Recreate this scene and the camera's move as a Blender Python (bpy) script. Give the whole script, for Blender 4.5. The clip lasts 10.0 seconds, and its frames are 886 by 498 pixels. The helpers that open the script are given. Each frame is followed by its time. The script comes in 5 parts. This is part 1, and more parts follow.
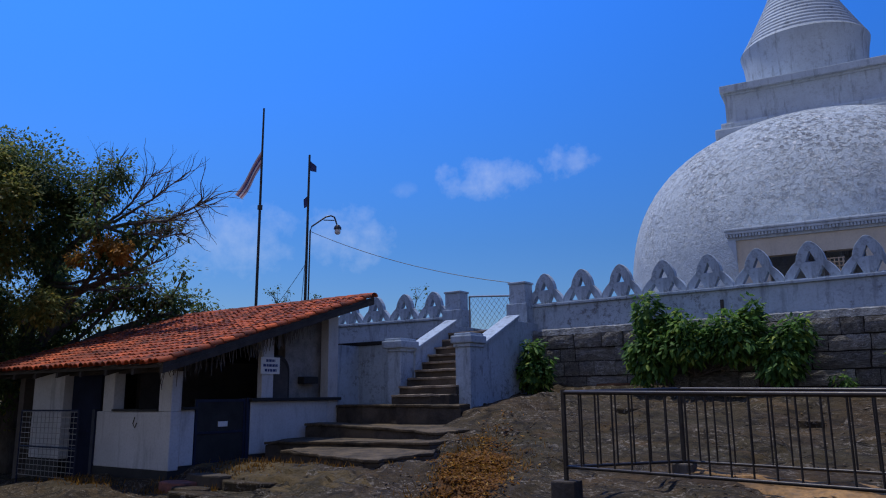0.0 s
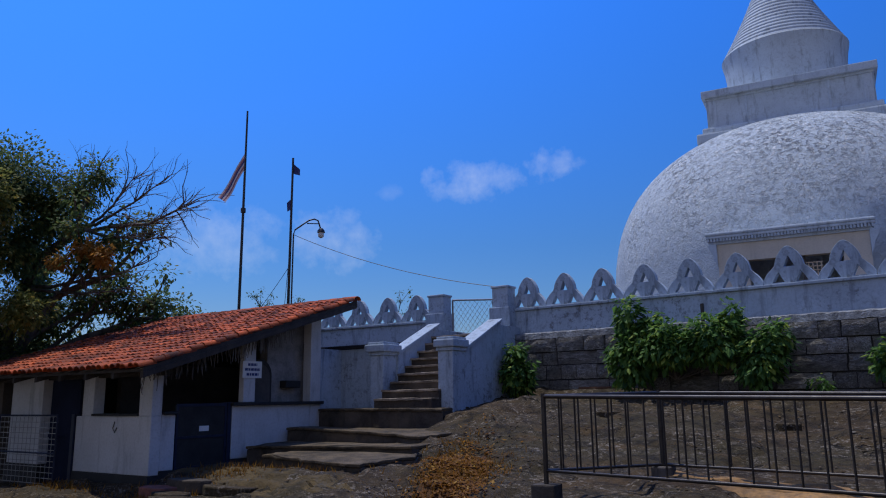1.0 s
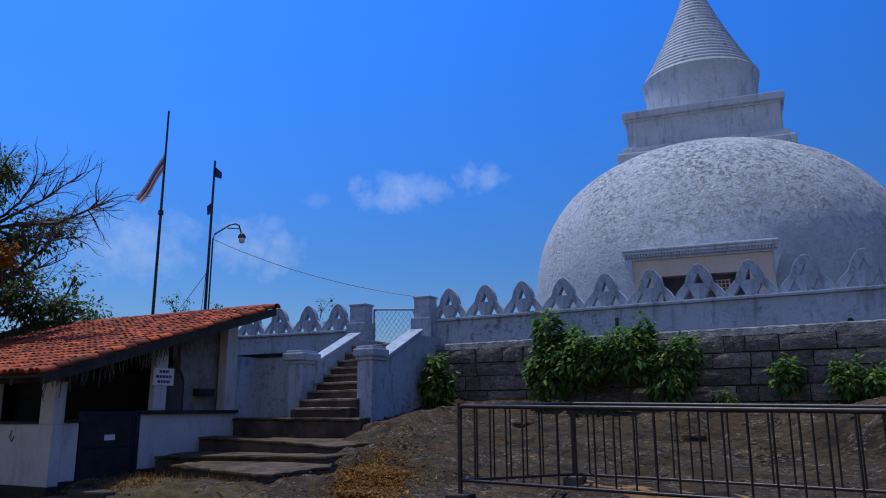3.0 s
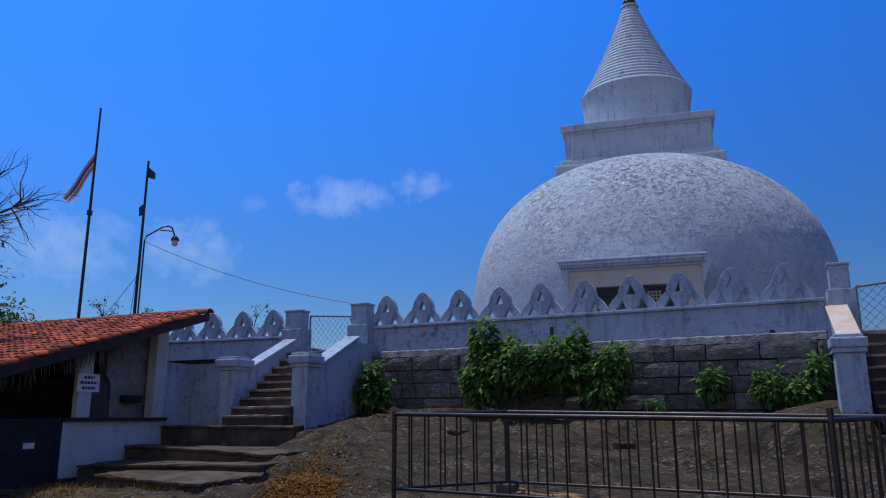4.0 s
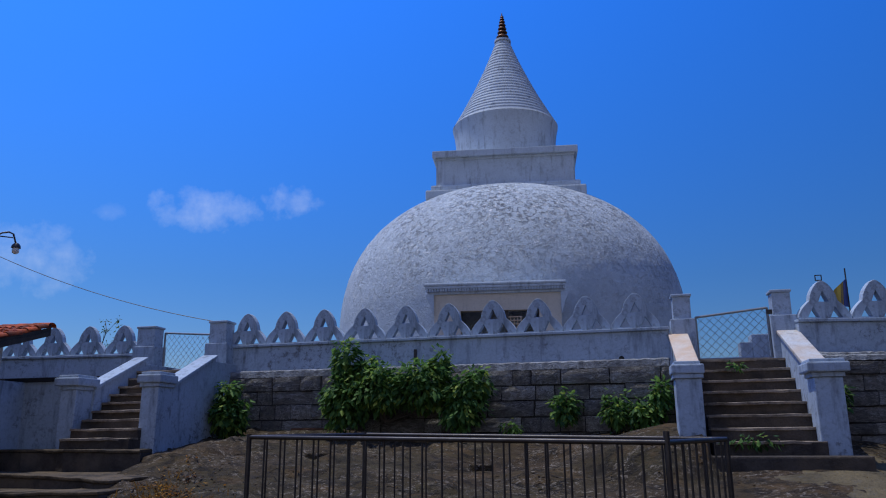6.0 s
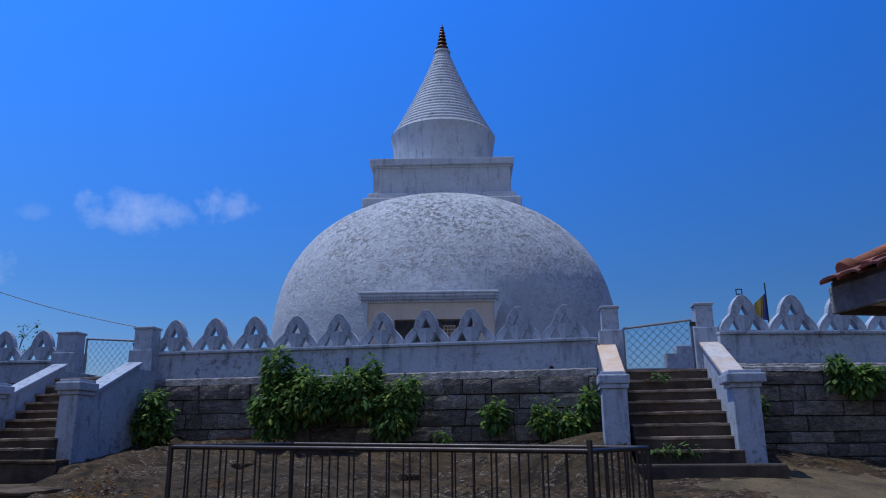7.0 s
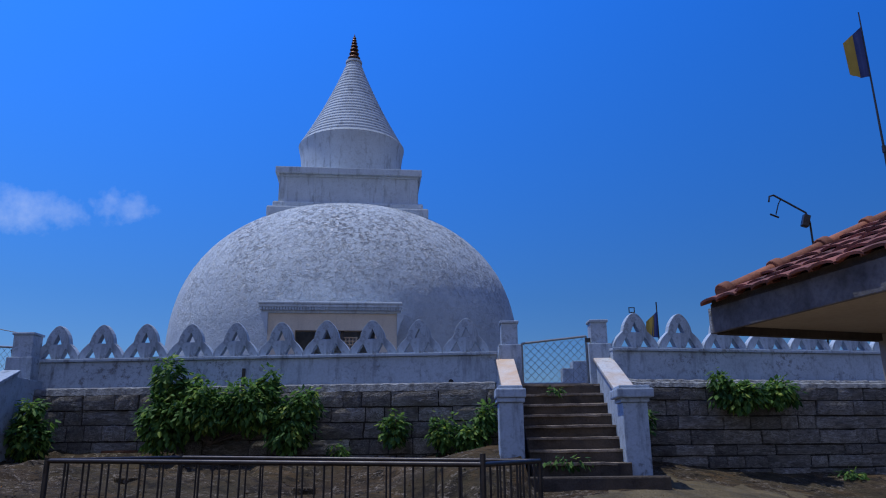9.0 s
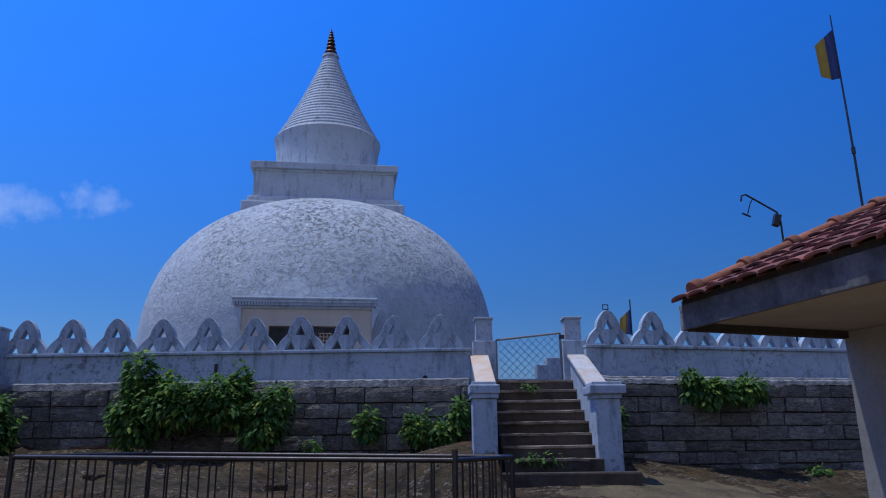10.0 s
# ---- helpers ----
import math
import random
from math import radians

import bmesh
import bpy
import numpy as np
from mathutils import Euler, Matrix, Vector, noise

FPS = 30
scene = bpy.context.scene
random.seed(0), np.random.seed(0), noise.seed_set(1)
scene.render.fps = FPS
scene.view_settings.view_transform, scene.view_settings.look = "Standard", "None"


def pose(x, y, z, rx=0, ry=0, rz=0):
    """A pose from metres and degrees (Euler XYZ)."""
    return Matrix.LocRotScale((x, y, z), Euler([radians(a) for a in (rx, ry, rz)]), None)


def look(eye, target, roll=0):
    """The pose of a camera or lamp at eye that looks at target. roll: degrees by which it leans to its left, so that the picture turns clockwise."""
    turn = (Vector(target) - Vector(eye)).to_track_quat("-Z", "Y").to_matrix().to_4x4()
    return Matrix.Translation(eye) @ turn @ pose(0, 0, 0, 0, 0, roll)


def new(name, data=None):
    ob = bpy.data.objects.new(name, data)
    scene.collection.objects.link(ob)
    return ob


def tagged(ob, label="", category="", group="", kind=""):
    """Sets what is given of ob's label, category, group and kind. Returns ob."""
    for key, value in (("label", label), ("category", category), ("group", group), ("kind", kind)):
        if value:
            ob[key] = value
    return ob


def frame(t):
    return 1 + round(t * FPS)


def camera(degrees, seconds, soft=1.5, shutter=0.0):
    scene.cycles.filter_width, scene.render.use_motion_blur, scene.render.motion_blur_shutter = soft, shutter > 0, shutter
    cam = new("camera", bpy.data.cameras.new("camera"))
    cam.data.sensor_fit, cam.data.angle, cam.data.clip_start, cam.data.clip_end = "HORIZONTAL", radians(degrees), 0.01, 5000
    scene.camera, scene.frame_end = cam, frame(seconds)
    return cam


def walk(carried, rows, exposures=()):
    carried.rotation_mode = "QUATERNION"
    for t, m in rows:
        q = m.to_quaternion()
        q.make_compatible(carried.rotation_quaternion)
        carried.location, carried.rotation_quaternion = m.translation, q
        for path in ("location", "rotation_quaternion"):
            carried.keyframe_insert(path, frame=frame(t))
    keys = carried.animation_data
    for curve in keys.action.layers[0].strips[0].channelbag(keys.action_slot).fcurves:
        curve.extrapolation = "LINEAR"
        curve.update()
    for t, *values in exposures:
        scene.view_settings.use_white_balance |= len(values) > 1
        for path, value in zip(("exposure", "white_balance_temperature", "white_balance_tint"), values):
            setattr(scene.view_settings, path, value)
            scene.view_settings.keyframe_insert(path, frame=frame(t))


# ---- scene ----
cam = camera(61.46, 10.0, soft=1.1)
# seconds, eye x y z, yaw, pitch, lean
ROWS = [
    (0, -0.149, -0.138, 1.455, 35.09, 11.13, 0.67),
    (0.5, -0.110, -0.122, 1.462, 34.80, 11.34, 0.72),
    (1, -0.085, -0.137, 1.470, 33.95, 11.33, 0.80),
    (1.5, -0.088, -0.140, 1.460, 32.99, 11.43, 0.79),
    (2, -0.100, -0.151, 1.457, 31.67, 11.61, 0.85),
    (3.5, -0.008, -0.104, 1.443, 25.82, 12.37, 0.21),
    (4, -0.015, -0.131, 1.449, 23.32, 12.64, 0.27),
    (4.5, 0.006, -0.107, 1.451, 21.08, 12.97, 0.09),
    (5, 0.022, -0.102, 1.452, 18.13, 13.33, -0.05),
    (5.5, 0.026, -0.130, 1.458, 15.61, 13.79, 0.14),
    (7, 0.116, -0.138, 1.461, 8.16, 14.80, 0.51),
    (7.5, 0.139, -0.129, 1.468, 6.04, 15.12, 0.39),
    (8, 0.149, -0.144, 1.463, 4.07, 15.26, 0.50),
    (8.5, 0.169, -0.144, 1.468, 2.49, 15.39, 0.64),
    (9, 0.174, -0.155, 1.466, 0.76, 15.65, 0.59),
    (9.5, 0.185, -0.151, 1.468, -0.49, 15.45, 0.66),
    (10, 0.199, -0.136, 1.461, -1.11, 15.37, 0.63),
]


def eye_pose(x, y, z, yaw, pitch, lean):
    a, b = radians(yaw), radians(pitch)
    ahead = Vector((-math.sin(a) * math.cos(b), math.cos(a) * math.cos(b), math.sin(b)))
    return look((x, y, z), Vector((x, y, z)) + ahead, -lean)


EXPOSURES = [(0.0, 0.0, 6280, 10), (5.0, 0.0, 6050, 10), (7.5, 0.0, 6100, 10), (10.0, 0.0, 5850, 10)]
walk(cam, [(r[0], eye_pose(*r[1:])) for r in ROWS], EXPOSURES)

# ---- world and sun ----
SUN = Vector((-0.30, 0.035, 0.95)).normalized()
world = bpy.data.worlds.new("sky")
scene.world = world
world.use_nodes = True
wn, wl = world.node_tree.nodes, world.node_tree.links
wn.clear()
sky = wn.new("ShaderNodeTexSky")
sky.sky_type = "NISHITA"
sky.sun_disc = False
sky.sun_elevation = math.asin(SUN.z)
sky.sun_rotation = math.atan2(SUN.x, SUN.y)
sky.altitude, sky.air_density, sky.dust_density, sky.ozone_density = 0, 1.0, 0.3, 4.0
hsv = wn.new("ShaderNodeHueSaturation")
hsv.inputs["Saturation"].default_value = 1.31
wl.new(sky.outputs[0], hsv.inputs["Color"])
coord = wn.new("ShaderNodeTexCoord")
# a clear deep-blue sky that darkens to a dull haze at the horizon
sep = wn.new("ShaderNodeSeparateXYZ")
wl.new(coord.outputs["Generated"], sep.inputs[0])
haze = wn.new("ShaderNodeValToRGB")
haze.color_ramp.elements[0].position, haze.color_ramp.elements[0].color = 0.0, (0.52, 0.47, 0.51, 1)
haze.color_ramp.elements[1].position, haze.color_ramp.elements[1].color = 0.55, (0.93, 1.32, 2.12, 1)
step_mid = haze.color_ramp.elements.new(0.2)
step_mid.color = (0.58, 0.70, 0.94, 1)
wl.new(sep.outputs["Z"], haze.inputs["Fac"])
deep = wn.new("ShaderNodeMix")
deep.data_type, deep.blend_type = "RGBA", "MULTIPLY"
deep.inputs["Factor"].default_value = 1.0
wl.new(hsv.outputs["Color"], deep.inputs[6])
wl.new(haze.outputs["Color"], deep.inputs[7])


def wmath(op, a, b=None):
    n = wn.new("ShaderNodeMath")
    n.operation = op
    for k, v in ((0, a), (1, b)):
        if v is None:
            continue
        if isinstance(v, (int, float)):
            n.inputs[k].default_value = v
        else:
            wl.new(v, n.inputs[k])
    return n.outputs[0]


# a thin white veil thickens gently towards the other side of the sky
away = wmath("MULTIPLY", sep.outputs["Y"], -1.0)
away = wmath("MAXIMUM", wmath("MINIMUM", wmath("ADD", wmath("MULTIPLY", away, 0.6), 0.06), 0.55), 0.0)
veil = wn.new("ShaderNodeMix")
veil.data_type = "RGBA"
wl.new(away, veil.inputs["Factor"])
bright = wn.new("ShaderNodeVectorMath")
bright.operation = "SCALE"
wl.new(deep.outputs[2], bright.inputs[0])
wl.new(wmath("SUBTRACT", 0.945, wmath("MULTIPLY", sep.outputs["X"], 0.34)), bright.inputs["Scale"])
wl.new(bright.outputs[0], veil.inputs[6])
veil.inputs[7].default_value = (4.4, 4.1, 3.9, 1)

# a few small fair-weather clouds, by direction: middle, half width, half height, density
CLOUDS = [((-0.5030, 0.8153, 0.2839), 0.072, 0.030, 0.95), ((-0.4050, 0.8623, 0.3000), 0.036, 0.024, 0.95),
          ((-0.660, 0.7216, 0.2086), 0.066, 0.044, 0.85), ((-0.760, 0.617, 0.203), 0.085, 0.050, 0.8),
          ((-0.5926, 0.7587, 0.2705), 0.020, 0.012, 0.4)]
puff = wn.new("ShaderNodeTexNoise")
puff.inputs["Scale"].default_value, puff.inputs["Detail"].default_value = 36.0, 10.0
puff.inputs["Roughness"].default_value = 0.6
wl.new(coord.outputs["Generated"], puff.inputs["Vector"])
total = None
for mid, half_w, half_h, dense in CLOUDS:
    m = Vector(mid).normalized()
    side = m.cross(Vector((0, 0, 1))).normalized()
    top = side.cross(m)
    parts_of = []
    for axis, half in ((side, half_w), (top, half_h)):
        dot = wn.new("ShaderNodeVectorMath")
        dot.operation = "DOT_PRODUCT"
        wl.new(coord.outputs["Generated"], dot.inputs[0])
        dot.inputs[1].default_value = axis
        d = wmath("DIVIDE", dot.outputs["Value"], half)
        parts_of.append(wmath("MULTIPLY", d, d))
    fwd = wn.new("ShaderNodeVectorMath")
    fwd.operation = "DOT_PRODUCT"
    wl.new(coord.outputs["Generated"], fwd.inputs[0])
    fwd.inputs[1].default_value = m
    r2 = wmath("ADD", parts_of[0], parts_of[1])
    core = wmath("SUBTRACT", 1.0, r2)
    lump = wmath("ADD", core, wmath("MULTIPLY", wmath("SUBTRACT", puff.outputs["Fac"], 0.5), 3.5))
    lump = wmath("MULTIPLY", wmath("MAXIMUM", wmath("MINIMUM", wmath("MULTIPLY", lump, 0.42), 1.0), 0.0), dense)
    near = wmath("MULTIPLY", lump, wmath("GREATER_THAN", core, -1.2))
    near = wmath("MULTIPLY", near, wmath("GREATER_THAN", fwd.outputs["Value"], 0.0))
    fade = wmath("MAXIMUM", wmath("MINIMUM", wmath("ADD", core, 1.0), 1.0), 0.0)
    near = wmath("MULTIPLY", near, fade)
    total = near if total is None else wmath("MAXIMUM", total, near)
mixc = wn.new("ShaderNodeMix")
mixc.data_type = "RGBA"
wl.new(wmath("MULTIPLY", total, 0.42), mixc.inputs["Factor"])
wl.new(veil.outputs[2], mixc.inputs[6])
mixc.inputs[7].default_value = (7.5, 8.0, 9.0, 1)
back = wn.new("ShaderNodeBackground")
back.inputs["Strength"].default_value = 0.102
wl.new(mixc.outputs[2], back.inputs["Color"])
wout = wn.new("ShaderNodeOutputWorld")
wl.new(back.outputs[0], wout.inputs["Surface"])

sun = new("sun", bpy.data.lights.new("sun", "SUN"))
sun.data.energy, sun.data.angle, sun.data.color = 2.85, radians(0.5), (1.0, 0.95, 0.86)
sun.matrix_world = look(SUN * 40, (0, 0, 0))

# ---- materials ----
def nodes_of(name):
    m = bpy.data.materials.new(name)
    m.use_nodes = True
    t = m.node_tree
    return m, t, t.nodes["Principled BSDF"]


def surface(name, base, dark, scale=3.0, amount=0.5, rough=0.8, bump=0.3, fine=40.0, streak=0.0, speck=0.0,
            tint=None, tint_amount=0.0, metal=0.0, vary=0.0, stretch=(1, 1, 1), spec=0.3, dist=0.01, fleck=None):
    """Two colours mixed by coarse patches and fine grain; streak: rain marks down a wall; speck: dark pits."""
    m, t, b = nodes_of(name)
    n, l = t.nodes, t.links
    tc = n.new("ShaderNodeTexCoord")
    mp = n.new("ShaderNodeMapping")
    mp.inputs["Scale"].default_value = stretch
    l.new(tc.outputs["Object"], mp.inputs["Vector"])
    src = mp.outputs["Vector"]
    info = n.new("ShaderNodeObjectInfo")
    if vary:
        add = n.new("ShaderNodeVectorMath")
        add.operation = "MULTIPLY_ADD"
        l.new(info.outputs["Random"], add.inputs[0])
        add.inputs[1].default_value = (37, 53, 71)
        l.new(src, add.inputs[2])
        src = add.outputs[0]

    def noise_of(s, detail=5.0, rgh=0.6, vec=None):
        x = n.new("ShaderNodeTexNoise")
        x.inputs["Scale"].default_value, x.inputs["Detail"].default_value, x.inputs["Roughness"].default_value = s, detail, rgh
        l.new(vec or src, x.inputs["Vector"])
        return x.outputs["Fac"]

    def ramp(fac, lo, hi):
        x = n.new("ShaderNodeMapRange")
        x.inputs["From Min"].default_value, x.inputs["From Max"].default_value = lo, hi
        l.new(fac, x.inputs["Value"])
        return x.outputs["Result"]

    def times(fac, k):
        x = n.new("ShaderNodeMath")
        x.operation = "MULTIPLY"
        l.new(fac, x.inputs[0])
        x.inputs[1].default_value = k
        return x.outputs[0]

    def mix(fac, a, c):
        x = n.new("ShaderNodeMix")
        x.data_type = "RGBA"
        l.new(fac, x.inputs["Factor"])
        for v, k in ((a, 6), (c, 7)):
            if isinstance(v, tuple):
                x.inputs[k].default_value = (*v, 1)
            else:
                l.new(v, x.inputs[k])
        return x.outputs[2]

    coarse, grain = noise_of(scale), noise_of(fine, 3.0)
    col = mix(times(ramp(coarse, 0.38, 0.68), amount), tuple(base), tuple(dark))
    col = mix(times(ramp(grain, 0.45, 0.8), amount * 0.6), col, tuple(0.6 * c for c in dark))
    if tint:
        col = mix(times(ramp(noise_of(scale * 0.45, 3.0), 0.5, 0.66), tint_amount), col, tuple(tint))
    if streak:
        sm = n.new("ShaderNodeMapping")
        sm.inputs["Scale"].default_value = (3.4, 3.4, 0.6)
        l.new(src, sm.inputs["Vector"])
        run = noise_of(1.6, 4.0, 0.65, sm.outputs["Vector"])
        col = mix(times(ramp(run, 0.54, 0.74), streak), col, (0.05, 0.055, 0.06))
    height = grain
    if speck:
        pit = noise_of(9.0, 6.0, 0.72)
        patch = noise_of(0.9, 3.0, 0.6)
        mul = n.new("ShaderNodeMath")
        mul.operation = "MULTIPLY"
        l.new(ramp(pit, 0.52, 0.62), mul.inputs[0])
        l.new(ramp(patch, 0.36, 0.6), mul.inputs[1])
        col = mix(times(mul.outputs[0], speck), col, (0.10, 0.10, 0.10))
    if fleck:
        # pale lichen flecks and flaked spots in loose drifts
        spots, drift = noise_of(11.0, 7.0, 0.75), noise_of(1.9, 4.0, 0.65)
        mul = n.new("ShaderNodeMath")
        mul.operation = "MULTIPLY"
        l.new(ramp(spots, 0.48, 0.55), mul.inputs[0])
        l.new(ramp(drift, 0.40, 0.58), mul.inputs[1])
        col = mix(times(mul.outputs[0], 0.85), col, tuple(fleck))
    if vary:
        hs = n.new("ShaderNodeHueSaturation")
        l.new(col, hs.inputs["Color"])
        mr = n.new("ShaderNodeMapRange")
        mr.inputs["To Min"].default_value, mr.inputs["To Max"].default_value = 1 - vary, 1 + vary
        isl = n.new("ShaderNodeNewGeometry")
        both_r = n.new("ShaderNodeMath")
        both_r.operation = "ADD"
        l.new(info.outputs["Random"], both_r.inputs[0])
        l.new(isl.outputs["Random Per Island"], both_r.inputs[1])
        fr = n.new("ShaderNodeMath")
        fr.operation = "FRACT"
        l.new(both_r.outputs[0], fr.inputs[0])
        l.new(fr.outputs[0], mr.inputs["Value"])
        l.new(mr.outputs["Result"], hs.inputs["Value"])
        col = hs.outputs["Color"]
    l.new(col, b.inputs["Base Color"])
    l.new(mix(coarse, (rough * 0.85,) * 3, (min(1, rough * 1.1),) * 3), b.inputs["Roughness"])
    b.inputs["Metallic"].default_value = metal
    b.inputs["Specular IOR Level"].default_value = spec
    if bump:
        both = n.new("ShaderNodeMath")
        both.operation = "ADD"
        l.new(height, both.inputs[0])
        l.new(times(noise_of(scale * 3.0, 6.0, 0.7), 1.5), both.inputs[1])
        bp = n.new("ShaderNodeBump")
        bp.inputs["Strength"].default_value, bp.inputs["Distance"].default_value = bump, dist
        l.new(both.outputs[0], bp.inputs["Height"])
        l.new(bp.outputs["Normal"], b.inputs["Normal"])
    return m


def leafy(name, a, c, yellow=None):
    """Leaves: colour differs from leaf to leaf, a little light comes through."""
    m, t, b = nodes_of(name)
    n, l = t.nodes, t.links
    geo = n.new("ShaderNodeNewGeometry")
    ramp = n.new("ShaderNodeValToRGB")
    ramp.color_ramp.elements[0].color, ramp.color_ramp.elements[1].color = (*a, 1), (*c, 1)
    if yellow:
        e = ramp.color_ramp.elements.new(0.86)
        e.color = (*c, 1)
        ramp.color_ramp.elements[2].color = (*yellow, 1)
    l.new(geo.outputs["Random Per Island"], ramp.inputs["Fac"])
    l.new(ramp.outputs["Color"], b.inputs["Base Color"])
    b.inputs["Roughness"].default_value = 0.6
    b.inputs["Specular IOR Level"].default_value = 0.2
    tr = n.new("ShaderNodeBsdfTranslucent")
    l.new(ramp.outputs["Color"], tr.inputs["Color"])
    ms = n.new("ShaderNodeMixShader")
    ms.inputs[0].default_value = 0.48
    l.new(b.outputs[0], ms.inputs[1])
    l.new(tr.outputs[0], ms.inputs[2])
    l.new(ms.outputs[0], n["Material Output"].inputs["Surface"])
    return m


# Blue of the skylight is mixed into the whitewash base colour.
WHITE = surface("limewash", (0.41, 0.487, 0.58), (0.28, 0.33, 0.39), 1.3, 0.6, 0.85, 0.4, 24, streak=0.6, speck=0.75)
WHITE_PLAIN = surface("limewash_shed", (0.56, 0.565, 0.58), (0.42, 0.425, 0.43), 1.4, 0.6, 0.85, 0.25, 25, streak=0.35)


def flaking_dome(name):
    """Old lime plaster: worm-like flaking with pale and dark scales, worst where rain strikes from above."""
    m, t, b = nodes_of(name)
    n, l = t.nodes, t.links
    tc = n.new("ShaderNodeTexCoord")

    def noise_of(s, detail, rgh, warp=0.0):
        x = n.new("ShaderNodeTexNoise")
        x.inputs["Scale"].default_value, x.inputs["Detail"].default_value, x.inputs["Roughness"].default_value = s, detail, rgh
        x.inputs["Distortion"].default_value = warp
        l.new(tc.outputs["Object"], x.inputs["Vector"])
        return x.outputs["Fac"]

    def ramp(v, lo, hi, a=0.0, c=1.0):
        x = n.new("ShaderNodeMapRange")
        for k, q in (("From Min", lo), ("From Max", hi), ("To Min", a), ("To Max", c)):
            x.inputs[k].default_value = q
        l.new(v, x.inputs["Value"])
        return x.outputs["Result"]

    def calc(op, a, c):
        x = n.new("ShaderNodeMath")
        x.operation = op
        for k, q in ((0, a), (1, c)):
            if isinstance(q, float):
                x.inputs[k].default_value = q
            else:
                l.new(q, x.inputs[k])
        return x.outputs[0]

    def mix(fac, a, c):
        x = n.new("ShaderNodeMix")
        x.data_type = "RGBA"
        l.new(fac, x.inputs["Factor"])
        for q, k in ((a, 6), (c, 7)):
            if isinstance(q, tuple):
                x.inputs[k].default_value = (*q, 1)
            else:
                l.new(q, x.inputs[k])
        return x.outputs[2]

    sep = n.new("ShaderNodeSeparateXYZ")
    l.new(tc.outputs["Object"], sep.inputs[0])
    patch = ramp(noise_of(0.55, 4.0, 0.6), 0.34, 0.62)
    worn = calc("MULTIPLY", ramp(sep.outputs["Z"], 1.6, 5.2, 0.18, 1.0), calc("ADD", calc("MULTIPLY", patch, 0.65), 0.35))
    scale_a, scale_b = noise_of(7.0, 5.0, 0.68, 0.5), noise_of(8.6, 5.0, 0.7, 0.4)
    pits, flakes = ramp(scale_a, 0.50, 0.60), ramp(scale_b, 0.53, 0.60)
    col = mix(ramp(noise_of(1.3, 5.0, 0.65), 0.35, 0.7), (0.55, 0.61, 0.66), (0.44, 0.495, 0.55))
    col = mix(calc("MULTIPLY", calc("MULTIPLY", flakes, worn), 0.95), col, (0.86, 0.86, 0.86))
    col = mix(calc("MULTIPLY", calc("MULTIPLY", pits, worn), 0.9), col, (0.17, 0.185, 0.21))
    fine = ramp(noise_of(24.0, 4.0, 0.7), 0.5, 0.75)
    col = mix(calc("MULTIPLY", fine, 0.3), col, (0.26, 0.28, 0.31))
    l.new(col, b.inputs["Base Color"])
    b.inputs["Roughness"].default_value = 0.92
    b.inputs["Specular IOR Level"].default_value = 0.2
    height = calc("SUBTRACT", calc("MULTIPLY", flakes, worn), calc("MULTIPLY", pits, worn))
    height = calc("ADD", height, calc("MULTIPLY", noise_of(16.0, 5.0, 0.7), 0.9))
    bp = n.new("ShaderNodeBump")
    bp.inputs["Strength"].default_value, bp.inputs["Distance"].default_value = 0.8, 0.045
    l.new(height, bp.inputs["Height"])
    l.new(bp.outputs["Normal"], b.inputs["Normal"])
    return m


DOME = flaking_dome("dome_plaster")
SPIRE = surface("spire_plaster", (0.57, 0.64, 0.70), (0.42, 0.47, 0.52), 1.2, 0.5, 0.9, 0.3, 20, streak=0.6, speck=0.25)
CREAM = surface("cream_paint", (0.68, 0.60, 0.49), (0.54, 0.47, 0.37), 2.0, 0.5, 0.8, 0.2, 30, streak=0.15)
# House wall cream, darkened to hold the shade under the eave.
SHADED_CREAM = surface("shaded_cream_wall", (0.30, 0.285, 0.26), (0.20, 0.19, 0.17), 1.6, 0.6, 0.85, 0.2, 30, streak=0.3)
ORANGE = surface("worn_ochre_paint", (0.60, 0.42, 0.27), (0.66, 0.60, 0.52), 3.0, 0.8, 0.85, 0.3, 30)
STONE = surface("granite_block", (0.315, 0.285, 0.24), (0.095, 0.085, 0.073), 4.2, 0.9, 0.92, 1.0, 34, speck=0.6, tint=(0.34, 0.31, 0.27), tint_amount=0.45, vary=0.32, dist=0.05, fleck=(0.52, 0.49, 0.44))
RUST = surface("rusty_stone", (0.17, 0.075, 0.035), (0.06, 0.035, 0.022), 4.0, 0.9, 0.9, 0.8, 30, dist=0.03)
# Mortar darkened to carry the joint shade, as block edges are shallow.
SHADED_MORTAR = surface("mortar", (0.05, 0.046, 0.042), (0.025, 0.023, 0.021), 4.0, 0.7, 0.95, 0.6, 30)
LEDGE = surface("rough_mortar_ledge", (0.33, 0.345, 0.36), (0.08, 0.08, 0.085), 5.0, 0.9, 0.95, 1.0, 22, dist=0.03)
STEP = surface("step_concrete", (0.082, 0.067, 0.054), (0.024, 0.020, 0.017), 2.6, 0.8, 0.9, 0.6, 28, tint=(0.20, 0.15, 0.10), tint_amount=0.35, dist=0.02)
# Treads lighter than STEP: sun on tops and worn edges, put into colour.
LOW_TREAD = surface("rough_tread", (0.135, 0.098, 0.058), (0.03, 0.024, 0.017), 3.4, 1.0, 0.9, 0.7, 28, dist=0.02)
TREAD = surface("sunlit_worn_tread", (0.36, 0.29, 0.215), (0.07, 0.055, 0.042), 2.6, 0.9, 0.9, 0.7, 28, dist=0.02)


